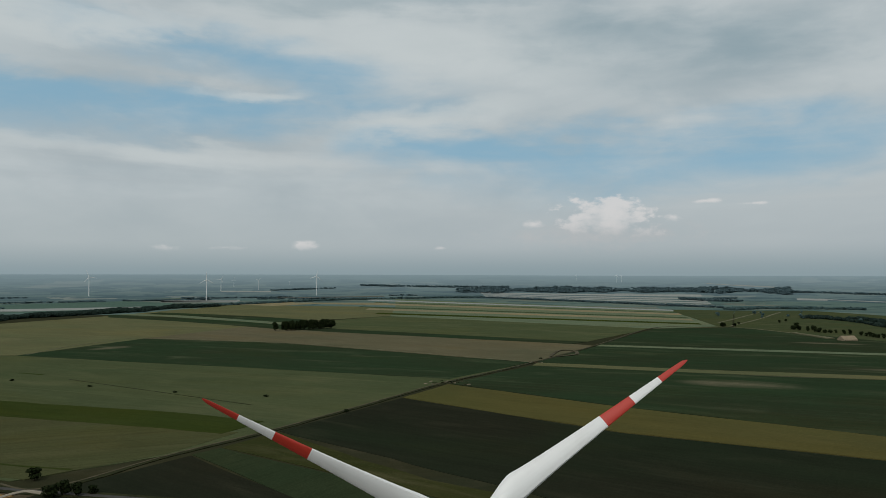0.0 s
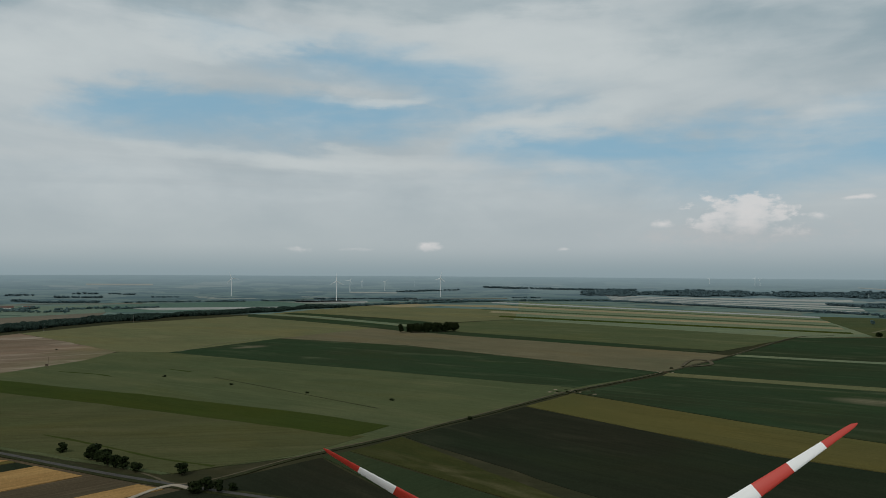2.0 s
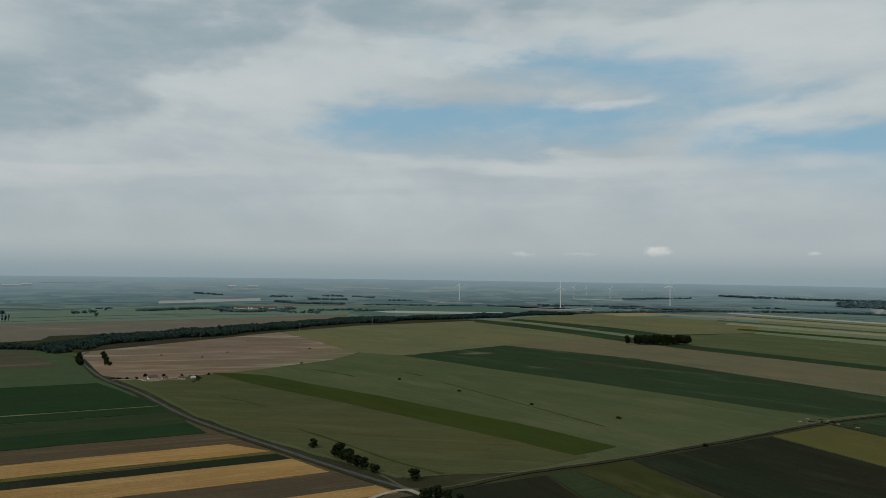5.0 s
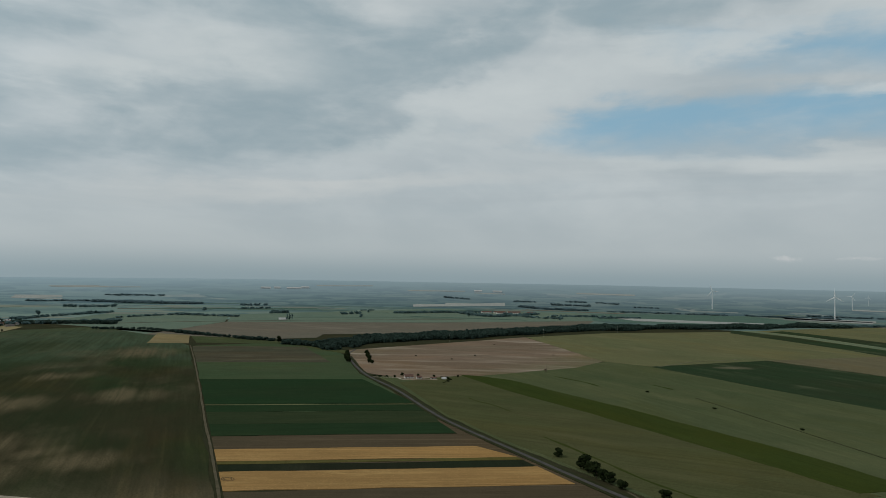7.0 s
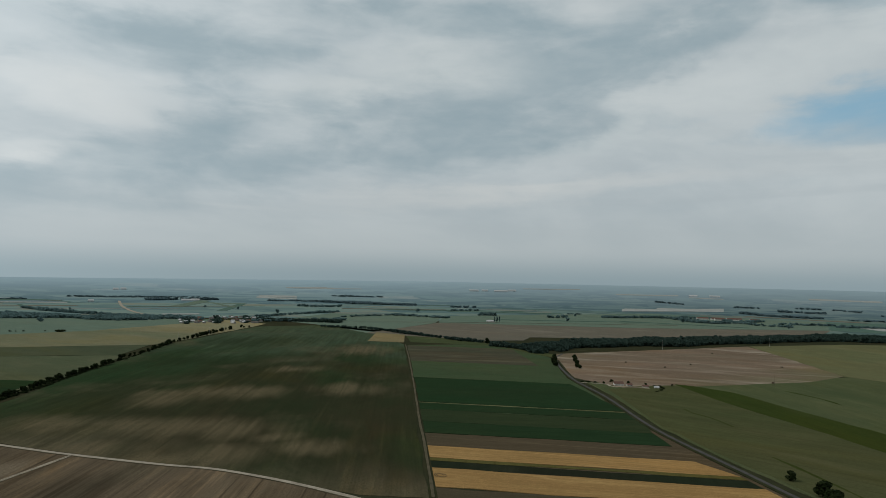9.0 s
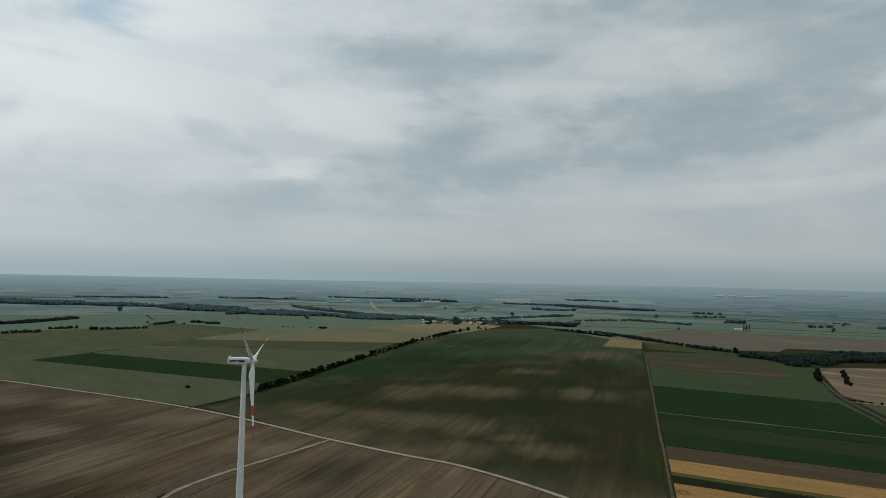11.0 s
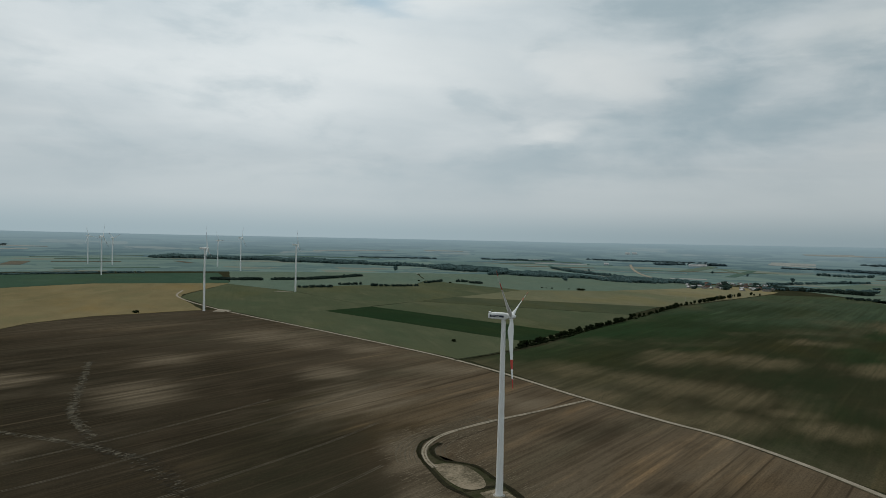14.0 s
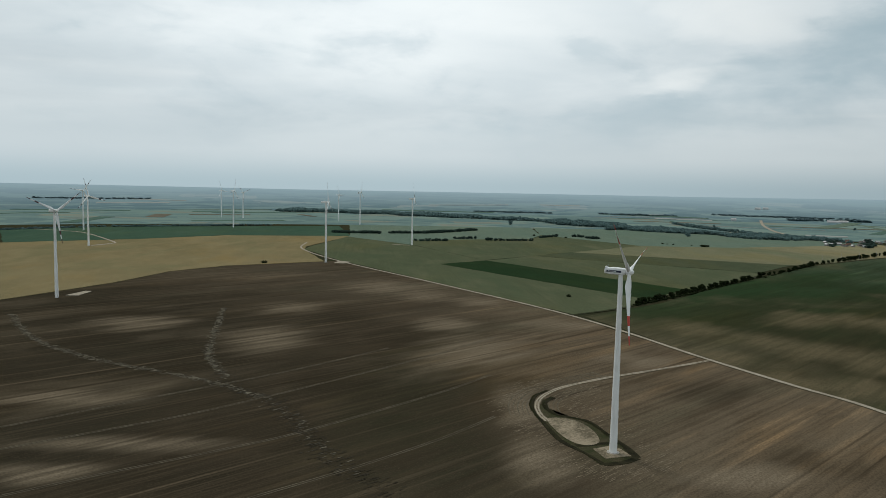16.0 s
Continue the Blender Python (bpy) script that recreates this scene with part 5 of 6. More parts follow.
road("gravel_apron", [(-265, 396), (-261, 415), (-254, 427), (-244, 425), (-232, 419)], 3.4, 0.86, "gravel", "pale gravel apron at the road junction", 0.3, 2)
for pts, wide in (([(-440, 538), (-406, 527), (-347, 504), (-293, 484), (-250, 474)], 3.2), ([(-640, 632), (-618, 624), (-587, 620), (-546, 607)], 2.4), ([(-700, 880), (-640, 868), (-600, 852)], 3.0), ([(-560, 930), (-520, 915)], 4.0)):
    road("crop_gap", pts, wide, 0.69, "grass_green", "faint dark line where the crop stands thicker", 0.8, 5)

for rx, ry in ((6.0, 4.0), (4.2, 2.4)):
    ring = [(-493 + rx * math.cos(2 * math.pi * k / 10), 244 + ry * math.sin(2 * math.pi * k / 10)) for k in range(11)]
    road("wheel_rut", ring, 0.7, 0.62, "fallow_dim", "curved wheel mark in the flattened barley", 0.3, 1.5)

# ------------------------------------------------------------------ wind turbines
ROTOR = 39.0
MESHES = {}


def shared(name, build, material, smooth=True):
    if name not in MESHES:
        bm = bmesh.new()
        build(bm)
        mesh = bpy.data.meshes.new(name)
        bm.to_mesh(mesh)
        bm.free()
        if smooth:
            mesh.set_sharp_from_angle(angle=radians(35))
        mesh.materials.append(material)
        MESHES[name] = mesh
    return MESHES[name]


def blade_section(r):
    """A closed ring of the blade at r metres from the hub: round root, wide shoulder, thin tip."""
    s = r / ROTOR
    if s < 0.22:
        k = max(0.0, (s - 0.045) / 0.175)
        k = k * k * (3 - 2 * k)
        chord, thin = 1.9 + 1.9 * k, 1.0 - 0.72 * k
    else:
        k = (s - 0.22) / 0.78
        chord, thin = 3.8 - 3.2 * k ** 0.70, 0.28 - 0.12 * k
        if s > 0.965:
            chord *= math.sqrt(max(0.02, 1 - ((s - 0.965) / 0.036) ** 2))
    twist = radians(4 + 16 * max(0.0, 1 - s) ** 2.0)
    ring = []
    for k in range(14):
        a = 2 * math.pi * k / 14
        u = 0.5 * math.cos(a)
        taper = 0.55 + 0.9 * (u + 0.5) * (1 - s * 0.2) if s > 0.1 else 1.0
        v = 0.5 * math.sin(a) * thin * (taper if thin < 0.9 else 1.0)
        c, w = (u - 0.18 * (1 - thin)) * chord, v * chord
        x, y = c * math.cos(twist) - w * math.sin(twist), c * math.sin(twist) + w * math.cos(twist)
        ring.append((x, y + 1.2 * s * s, r))
    return ring


def blade_piece(lo, hi, n):
    return lambda bm: loft(bm, [blade_section(lo + (hi - lo) * k / n) for k in range(n + 1)])


def tower_mesh(height):
    def build(bm):
        rows = [(0.0, 2.25), (0.25, 2.25), (0.26, 2.12)]
        for k in range(1, 25):
            z = height * k / 24
            r = 2.12 - 0.92 * (z / height)
            rows.append((z, r))
            if k in (5, 11, 18):
                rows += [(z + 0.02, r + 0.05), (z + 0.22, r + 0.05), (z + 0.24, r)]
        lathe(bm, rows, 40)
    return build


def nacelle_mesh(bm):
    rings = []
    for y, w, lo, hi in ((-8.6, 1.35, -1.15, 1.15), (-8.3, 1.65, -1.5, 1.55), (-5.5, 1.8, -1.75, 1.85), (-1.5, 1.85, -1.85, 1.95), (1.6, 1.75, -1.7, 1.8), (2.7, 1.3, -1.3, 1.35)):
        ring = []
        for k in range(24):
            a = 2 * math.pi * k / 24
            c, s = math.cos(a), math.sin(a)
            x = w * math.copysign(abs(c) ** 0.38, c)
            z = (hi if s > 0 else -lo) * math.copysign(abs(s) ** 0.38, s)
            ring.append((x, y, z))
        rings.append(ring)
    loft(bm, rings)


def spinner_mesh(bm):
    lathe(bm, [(-1.5, 1.35), (-1.3, 1.55), (0.6, 1.6), (1.5, 1.3), (2.2, 0.85), (2.6, 0.35), (2.7, 0.05)], 24)
    bmesh.ops.rotate(bm, verts=bm.verts[:], matrix=Matrix.Rotation(radians(-90), 3, "X"))


def cooler_mesh(bm):
    box(bm, -1.4, -8.4, 1.55, 1.4, -7.6, 2.25, 0.08)


def mast_mesh(bm):
    for x in (-0.7, 0.7):
        box(bm, x - 0.05, -7.1, 1.6, x + 0.05, -7.0, 3.3)
    box(bm, -0.9, -7.1, 3.0, 0.9, -7.0, 3.1)


def plate_mesh(bm):
    box(bm, 1.86, -7.4, -0.55, 1.93, 0.6, 0.55, 0.02)


def letter_mesh(bm):
    box(bm, 1.935, -6.4, -0.2, 1.96, -6.0, 0.2)


def plinth_mesh(bm):
    lathe(bm, [(-1.0, 3.6), (0.35, 3.6), (0.5, 3.3), (0.6, 2.3)], 32)


def door_mesh(bm):
    box(bm, 2.02, -0.5, 1.7, 2.2, 0.5, 3.9, 0.05)


def stair_mesh(bm):
    for k in range(7):
        box(bm, 2.3 + 0.28 * (6 - k), -0.6, 0.2 * (k + 1), 2.6 + 0.28 * (6 - k), 0.6, 0.2 * (k + 1) + 0.06)
    for y in (-0.6, 0.56):
        box(bm, 2.3, y, 1.5, 4.3, y + 0.05, 1.56)
        box(bm, 4.25, y, 0.0, 4.3, y + 0.05, 1.5)


def turbine(x, y, facing, phase, hub=100.0, near=True, tilt=5.0, pitch=0.0, label="white wind turbine with red-banded blade tips in a field"):
    base = new("wind_turbine")
    base.location = (x, y, land(x, y))
    tagged(base, label, "wind turbine", "wind farm turbines")

    def add(name, mesh, local, parent=base, tag=""):
        ob = new(name, mesh)
        ob.parent = parent
        ob.matrix_local = local
        return tagged(ob, tag) if tag else ob

    add("tower", shared("tower%d" % hub, tower_mesh(hub - 1.6), M["white"]), Matrix())
    head = Matrix.Translation((0, 0, hub)) @ Matrix.Rotation(radians(facing), 4, "Z")
    body = add("nacelle", shared("nacelle", nacelle_mesh, M["white"]), head)
    for side in (0, 180) if near else ():
        turn = Matrix.Rotation(radians(side), 4, "Z")
        flip = Matrix.Translation((0, -6.8 if side else 0, 0)) @ turn
        add("name_plate", shared("plate", plate_mesh, M["navy"], False), flip, body, "dark blue name panel")
        for k in range(7):
            add("letter_bar", shared("letter", letter_mesh, M["white"], False), flip @ Matrix.Translation((0, 0.62 * k, 0)), body, "small white bar")
    if near:
        add("cooler", shared("cooler", cooler_mesh, M["white"]), Matrix(), body)
        add("sensor_mast", shared("mast", mast_mesh, M["steel"], False), Matrix(), body, "thin grey sensor mast")
        add("plinth", shared("plinth", plinth_mesh, M["concrete"]), Matrix(), base, "round concrete plinth")
        add("door", shared("door", door_mesh, M["steel"], False), Matrix.Rotation(radians(200), 4, "Z"), base, "grey steel door")
        add("stair", shared("stair", stair_mesh, M["steel"], False), Matrix.Rotation(radians(200), 4, "Z"), base, "short steel stair")
    axis = head @ Matrix.Translation((0, 4.4, 0)) @ Matrix.Rotation(radians(tilt), 4, "X")
    add("spinner", shared("spinner", spinner_mesh, M["white"]), axis)
    # farther bands get the red darkened as in shade, the farthest plain white
    band = "red" if near else "shaded_red" if math.hypot(x, y) < 2900 else "white"
    for k in range(3):
        turn = axis @ Matrix.Rotation(radians(phase + 120 * k), 4, "Y") @ Matrix.Rotation(radians(pitch), 4, "Z")
        root = add("blade", shared("blade", blade_piece(1.2, 23.4, 22), M["white"]), turn)
        for name, lo, hi, tone in (("red_band", 23.4, 28.6, band), ("white_band", 28.6, 33.8, "white"), ("red_tip", 33.8, 39.0, band)):
            add(name, shared("blade_" + name + tone, blade_piece(lo, hi, 8), M[tone]), Matrix(), root, {"red": "red painted blade section", "shaded_red": "red blade section in a shaded tone"}.get(tone, ""))
    return base


turbine(4.27, 89.52, 9.1, -64, 98.95, True, -4.8, -34, "white wind turbine with red-banded blades close below")
turbine(-403.2, -46.0, -6.0, 167, 100, True, 5.0, 30, "white wind turbine with dark name panel on ploughed soil")
for x, y, facing, phase, hub in ((-1092, -688, 24, 2, 109), (-1511, -723, 20, 4, 110), (-2157, -1251, 5, 100, 113), (-2321, -1444, 5, 30, 98),
                                 (-1735, -1452, 15, -20, 113), (-2212, -1922, 0, 20, 105), (-2208, -1811, 0, 50, 99), (-597, -743, -4, 185, 104),
                                 (-1070, -1269, -6, 14, 106), (-1380, -1669, -6, -38, 109),
                                 (-1825, 3604, 25, 100, 99), (-1144, 3382, 15, 0, 101), (-705, 3895, 10, 10, 106)):
    turbine(x, y, facing, phase, hub, False)


def far_turbine(x, y, scale, phase):
    ob = turbine(x, y, 12, phase, 100, False, label="tiny pale wind turbine far off on the plain")
    ob.scale = (scale,) * 3


for x, y, scale, phase in ((-1284, 4044, 0.68, 30), (-1271, 4250, 0.42, 10), (-1095, 4146, 0.57, 50), (-963, 4397, 0.24, 0),
                           (1120, 4504, 0.45, 20), (1148, 4500, 0.39, 70), (880, 4620, 0.34, 40)):
    far_turbine(x, y, scale, phase)

# pale crane pads beside the farther turbines
for corners in ([(-1088, -668), (-1122, -678), (-1118, -650), (-1092, -650)], [(-611, -746), (-646, -755), (-648, -746), (-617, -732)],
                [(-1494, -768), (-1499, -768), (-1500, -722), (-1494, -722)], [(-1078, -1262), (-1130, -1272), (-1130, -1280), (-1078, -1272)]):
    field("crane_pad", corners, 0.75, "gravel", "pale gravel crane pad beside a turbine", "pad", 2.0)

# access loop, ditch and pad of the turbine in the ploughed field
LOOP = [(-652, -9), (-601, -44), (-558, -75), (-531, -92), (-507, -104), (-484, -109), (-464, -107), (-447, -100), (-436, -92)]
DITCHES = [([(-500, -110), (-484, -114), (-469, -112), (-457, -108), (-444, -101), (-427, -90), (-409, -77), (-400, -66), (-394, -58), (-384, -48)], 2.4, 0.36),
           ([(-486, -102), (-473, -104), (-460, -99), (-451, -90), (-450, -79), (-447, -69), (-436, -59), (-427, -52), (-417, -43), (-401, -33)], 3.4, 0.38),
           ([(-401, -33), (-391, -39), (-384, -48)], 3.0, 0.37), ([(-404, -67), (-410, -59), (-416, -51), (-419, -45)], 3.6, 0.35)]
road("gravel_road", LOOP, 3.8, 0.50, "pad", "pale gravel access lane curving to the turbine", 0.3, 2)
for off in (-0.95, 0.95):
    road("wheel_rut", LOOP, 0.9, 0.54, "gravel", "pale dry wheel rut on the access lane", 0.5, 2, off)
for points, wide, z in DITCHES:
    road("ditch", points, wide, z, "ditch", "dark weedy ditch round the access lane", 0.9, 1.5)
field("weedy_ground", [(-484, -112), (-457, -106), (-427, -89), (-409, -76), (-395, -58), (-385, -48), (-392, -40), (-401, -34), (-418, -44), (-436, -59), (-447, -69), (-450, -79), (-452, -90), (-461, -98), (-474, -103)],
      0.30, "weedy_green", "dark weedy ground round the pad and lane", "weeds", 1.0)
smooth_pad = [tuple(p) for p in curve_through([(-441, -95), (-446, -86), (-445, -76), (-436, -66), (-425, -59), (-414, -56), (-407, -61), (-408, -69), (-416, -78), (-428, -87), (-441, -95)], 2.0)][:-1]
field("crane_pad", smooth_pad, 0.42, "pad", "trodden pale gravel pad beside the turbine", "pad", 1.6)
field("turbine_foundation", [(-403, -57), (-411, -50), (-410, -43), (-402, -36), (-392, -48)], 0.45, "pad", "raised gravel foundation under the turbine", "foundation", 0.6)
for off, wide in ((5, 0.5), (7, 0.8), (10, 0.6), (13, 0.9), (16, 0.5), (19, 0.7)):
    road("headland_furrow", [(p[0] + 2, p[1] + 1) for p in LOOP[2:8]], wide, 0.20, "rut", "curved pale furrow on the headland", 0.9, 3, -off)
for off, wide in ((8, 0.7), (11, 0.5), (14, 0.8)):
    road("headland_furrow", [(p[0] - 2, p[1] - 1) for p in LOOP[3:9]], wide, 0.20, "rut", "curved pale furrow on the headland", 0.9, 3, off)
# wheel tracks and the wet hollow in the ploughed soil
for points in ([(-255, -342), (-304, -316), (-354, -291), (-447, -258), (-558, -224), (-649, -203)], [(-222, -287), (-261, -266), (-312, -236), (-357, -213), (-459, -176), (-520, -160)],
               [(-270, -186), (-325, -160), (-381, -138), (-430, -124)], [(-280, -372), (-360, -340), (-460, -300), (-560, -270)]):
    for off in (-0.9, 0.9):
        road("wheel_track", points, 0.55, 0.21, "rut", "faint pale wheel track in the ploughed soil", 0.5, 4, off)


def strokes(name, points, spread, count, long, wide, z, material, label, seed):
    """Short strokes of soil along the tillage, scattered along a line: one mesh."""
    rnd = random.Random(seed)
    line = curve_through(points, 2.0)
    bm = bmesh.new()
    for k in range(count):
        c = line[rnd.randrange(len(line))] + Vector((rnd.gauss(0, spread), rnd.gauss(0, spread)))
        a = radians(156 + rnd.uniform(-3, 3))
        u = Vector((math.cos(a), math.sin(a))) * long * rnd.uniform(0.4, 1.3)
        v = Vector((-math.sin(a), math.cos(a))) * wide * rnd.uniform(0.5, 1.4)
        h = z + 0.0004 * k
        low = [c - u, c - u * 0.4 - v, c + u * 0.6 - v * 0.8, c + u, c + u * 0.3 + v, c - u * 0.5 + v * 0.9]
        bm.faces.new([bm.verts.new((p.x, p.y, h)) for p in low])
    for f in bm.faces:
        f.normal_update()
        if f.normal.z < 0:
            f.normal_flip()
    return tagged(finish(name, bm, M[material]), label, "soil", kind="stuff")


strokes("washed_soil", [(-502, -686), (-448, -585), (-424, -515), (-411, -434), (-408, -345), (-395, -278)], 1.8, 900, 2.2, 0.4, 0.17, "gully", "pale washed-out trace across the ploughed soil", 1)
strokes("washed_soil", [(-639, -525), (-512, -426), (-463, -385), (-420, -330)], 1.8, 650, 2.2, 0.4, 0.17, "gully", "pale washed-out trace across the ploughed soil", 2)
strokes("wet_hollow", [(-430, -345), (-400, -300), (-394, -273), (-370, -233), (-338, -194), (-317, -160), (-300, -131), (-270, -100)], 5.0, 700, 2.4, 0.28, 0.16, "wet", "dark wet hollow in the ploughed soil", 3)
strokes("washed_soil", [(-395, -278), (-370, -233), (-338, -194), (-317, -160)], 3.5, 90, 2.5, 0.3, 0.36, "gully", "pale flecks along the wet hollow", 4)

# turned and flattened soil round the access lane
strokes("scuffed_soil", [(-520, -122), (-490, -128), (-462, -124), (-436, -108), (-410, -90), (-392, -72)], 6.0, 300, 3.4, 0.16, 0.20, "scuff", "pale scuffed soil outside the access lane", 21)
strokes("scuffed_soil", [(-420, -28), (-398, -18), (-378, -34), (-372, -54), (-384, -74)], 6.0, 240, 3.2, 0.16, 0.20, "scuff", "pale scuffed soil round the turbine", 22)
strokes("scuffed_soil", [(-540, -80), (-500, -88), (-470, -86), (-452, -66), (-430, -44)], 7.0, 240, 3.4, 0.16, 0.20, "scuff", "pale scuffed soil inside the access lane", 23)


# ------------------------------------------------------------------ trees and bushes


def crown_cloud(rnd, lobes, leaves, size, spread):
    """Leaf clumps: small tilted quads scattered over several lobes."""
    verts, faces = [], []
    centres = []
    for k in range(lobes):
        a, u = rnd.uniform(0, 2 * math.pi), rnd.random()
        centres.append((Vector((math.cos(a) * spread * 0.55 * rnd.random() ** 0.5, math.sin(a) * spread * 0.55 * rnd.random() ** 0.5, 0.38 + 0.45 * u)), spread * rnd.uniform(0.34, 0.6)))
    for k in range(leaves):
        c, r = centres[k % lobes]
        d = Vector((rnd.gauss(0, 1), rnd.gauss(0, 1), rnd.gauss(0, 1))).normalized()
        p = c + Vector((d.x * r, d.y * r, d.z * r * 0.75)) * rnd.uniform(0.6, 1.05)
        n = (d + Vector((rnd.uniform(-0.7, 0.7), rnd.uniform(-0.7, 0.7), rnd.uniform(-0.3, 0.9)))).normalized()
        t = n.orthogonal().normalized()
        b = n.cross(t)
        w, h = size * rnd.uniform(0.6, 1.3), size * rnd.uniform(0.5, 1.1)
        base = len(verts)
        verts += [p - t * w - b * h * 0.4, p + t * w * 0.4 - b * h, p + t * w + b * h * 0.5, p - t * w * 0.3 + b * h]
        faces.append((base, base + 1, base + 2, base + 3))
    return np.array([tuple(v) for v in verts]), np.array(faces)


def trunk_mesh(rnd, lean, top=0.62):
    def build(bm):
        def limb(a, b, r0, r1):
            way = (b - a).normalized()
            s = way.orthogonal().normalized()
            u = way.cross(s)
            loft(bm, [[p + (s * math.cos(2 * math.pi * k / 7) + u * math.sin(2 * math.pi * k / 7)) * r for k in range(7)]
                      for p, r in ((a, r0), (a.lerp(b, 0.5) + s * 0.01, (r0 + r1) / 2), (b, r1))])
        limb(Vector((0, 0, -0.03)), Vector((lean, 0, top * 0.6)), 0.032, 0.02)
        for k in range(5):
            a = 2 * math.pi * k / 5 + rnd.random()
            limb(Vector((lean * 0.8, 0, top * (0.35 + 0.05 * k))), Vector((lean + 0.2 * math.cos(a), 0.2 * math.sin(a), top * (0.85 + 0.08 * k))), 0.016, 0.006)
    return build


TREES, FAR_TREES = [], []
for k in range(5):
    rnd = random.Random(40 + k)
    v, f = crown_cloud(rnd, (9, 11, 8, 10, 12)[k], 700, 0.07, (0.46, 0.52, 0.40, 0.44, 0.56)[k])
    low = v[:, 2].min()
    v[:, 2] = 0.08 + (v[:, 2] - low) * 0.92 / (v[:, 2].max() - low)
    crown = arrays("crown", v, f, M["leaf"])
    bm = bmesh.new()
    trunk_mesh(rnd, rnd.uniform(-0.04, 0.04))(bm)
    trunk = finish("trunk", bm, M["bark"], None, True)
    TREES.append((crown.data, trunk.data))
    # copies for far trees, with the haze-tinted leaf colour
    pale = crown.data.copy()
    pale.materials[0] = M["leaf_cool_haze"]
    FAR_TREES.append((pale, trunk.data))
    bpy.data.objects.remove(crown)
    bpy.data.objects.remove(trunk)
BUSHES = []
for k in range(3):
    rnd = random.Random(70 + k)
    v, f = crown_cloud(rnd, 6, 260, 0.09, 0.62)
    v[:, 2] = (v[:, 2] - v[:, 2].min()) * 0.8 - 0.03
    ob = arrays("foliage", v, f, M["leaf"])
    BUSHES.append(ob.data)
    bpy.data.objects.remove(ob)
pick = random.Random(5)


def tree(x, y, height, label="dark green broadleaf tree", wide=1.0, group="", z=None):
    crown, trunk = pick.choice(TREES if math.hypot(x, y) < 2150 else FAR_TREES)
    ob = new("tree")
    ob.location = (x, y, land(x, y) if z is None else z)
    ob.rotation_euler = (0, 0, pick.uniform(0, 6.28))
    ob.scale = (height * wide, height * wide, height)
    for name, mesh in (("trunk", trunk), ("crown", crown)):
        p = new(name, mesh)
        p.parent = ob
    return tagged(ob, label, "tree", group)


def bush(x, y, height, label="low dark green bush", wide=1.3, group=""):
    ob = new("bush")
    ob.location = (x, y, land(x, y))
    ob.rotation_euler = (0, 0, pick.uniform(0, 6.28))
    ob.scale = (height * wide, height * wide, height)
    p = new("foliage", pick.choice(BUSHES))
    p.parent = ob
    return tagged(ob, label, "bush", group)


def tree_line(points, spacing, lo, hi, label, group, jitter=2.0, gap=0.0):
    line = curve_through(points, 3.0)
    run = 0.0
    for a, b in zip(line, line[1:]):
        run += (b - a).length
        if run >= spacing:
            run = pick.uniform(-0.3, 0.3) * spacing
            if pick.random() >= gap:
                tree(b.x + pick.uniform(-jitter, jitter), b.y + pick.uniform(-jitter, jitter), pick.uniform(lo, hi), label, pick.uniform(0.9, 1.3), group)


# hedge row between the patchy field and the wheat: dense near the road, looser towards the village
tree_line([(-905, -112), (-948, -99), (-1020, -72), (-1100, -44), (-1180, -14)], 4.2, 3.0, 8.5, "dark hedge tree in a dense row", "hedge row trees", 2.0)
tree_line([(-1180, -14), (-1265, 22), (-1337, 39), (-1450, 90), (-1589, 131)], 7, 3.5, 10.0, "dark hedge tree in a loose row", "hedge row trees", 3.0, 0.2)
tree_line([(-1589, 131), (-1750, 215), (-1939, 306), (-2025, 383)], 10, 4.0, 11.0, "dark hedge tree in a loose row", "hedge row trees", 4.0, 0.25)
for k in range(150):
    s = pick.random()
    a, b = ((-905, -112), (-1180, -14)) if k < 95 else ((-1180, -14), (-1589, 131))
    bush(a[0] + (b[0] - a[0]) * s + pick.uniform(-2, 2), a[1] + (b[1] - a[1]) * s + pick.uniform(-3, 3) + 6 * math.sin(3.1 * s), pick.uniform(1.5, 4.5), "low dark bush in the hedge row", pick.uniform(1.0, 1.8), "hedge row bushes")
# the clump in the wheat
for k in range(26):
    s = pick.random()
    tree(-384 + 104 * s + pick.uniform(-4, 4), 1612 + 46 * s + pick.uniform(-15, 15), pick.uniform(16, 25) * (0.9 + 0.15 * s), "dark broadleaf tree in a small clump", 0.85, "tree clump in the wheat")
for dx, dy in ((0, 0), (6, 5), (-5, 8)):
    tree(-272 + dx, 1668 + dy, pick.uniform(20, 24), "tall dark tree at the clump's end", 0.9, "tree clump in the wheat")
# roadside bushes by the junction
for x, y, h in ((-384, 489, 8.0), (-347, 474, 12.5), (-340, 470, 9), (-332, 468, 11), (-326, 462, 10), (-318, 460, 9.5), (-311, 458, 9), (-297, 453, 7), (-262, 452, 8.5), (-232, 417, 8), (-226, 421, 9), (-218, 420, 8), (-210, 424, 6)):
    tree(x, y, h, "dark roadside tree near the junction", 1.25, "roadside trees")
for x, y, h in ((-529, 864, 4.5), (-411, 818, 4.0), (-297, 778, 4.0), (-189, 752, 4.2), (-928, -201, 6.0), (-1018, -767, 9.0), (0, 845, 3.5), (10, 852, 3.0), (-12, 842, 3.0), (-92, 672, 4.5),
                (-1040, 880, 3.5), (-980, 980, 3.5), (-900, 1120, 3.5), (150, 1080, 4.0), (170, 1100, 3.0)):
    bush(x, y, h, "small dark bush alone in the field", 1.3, "field bushes")
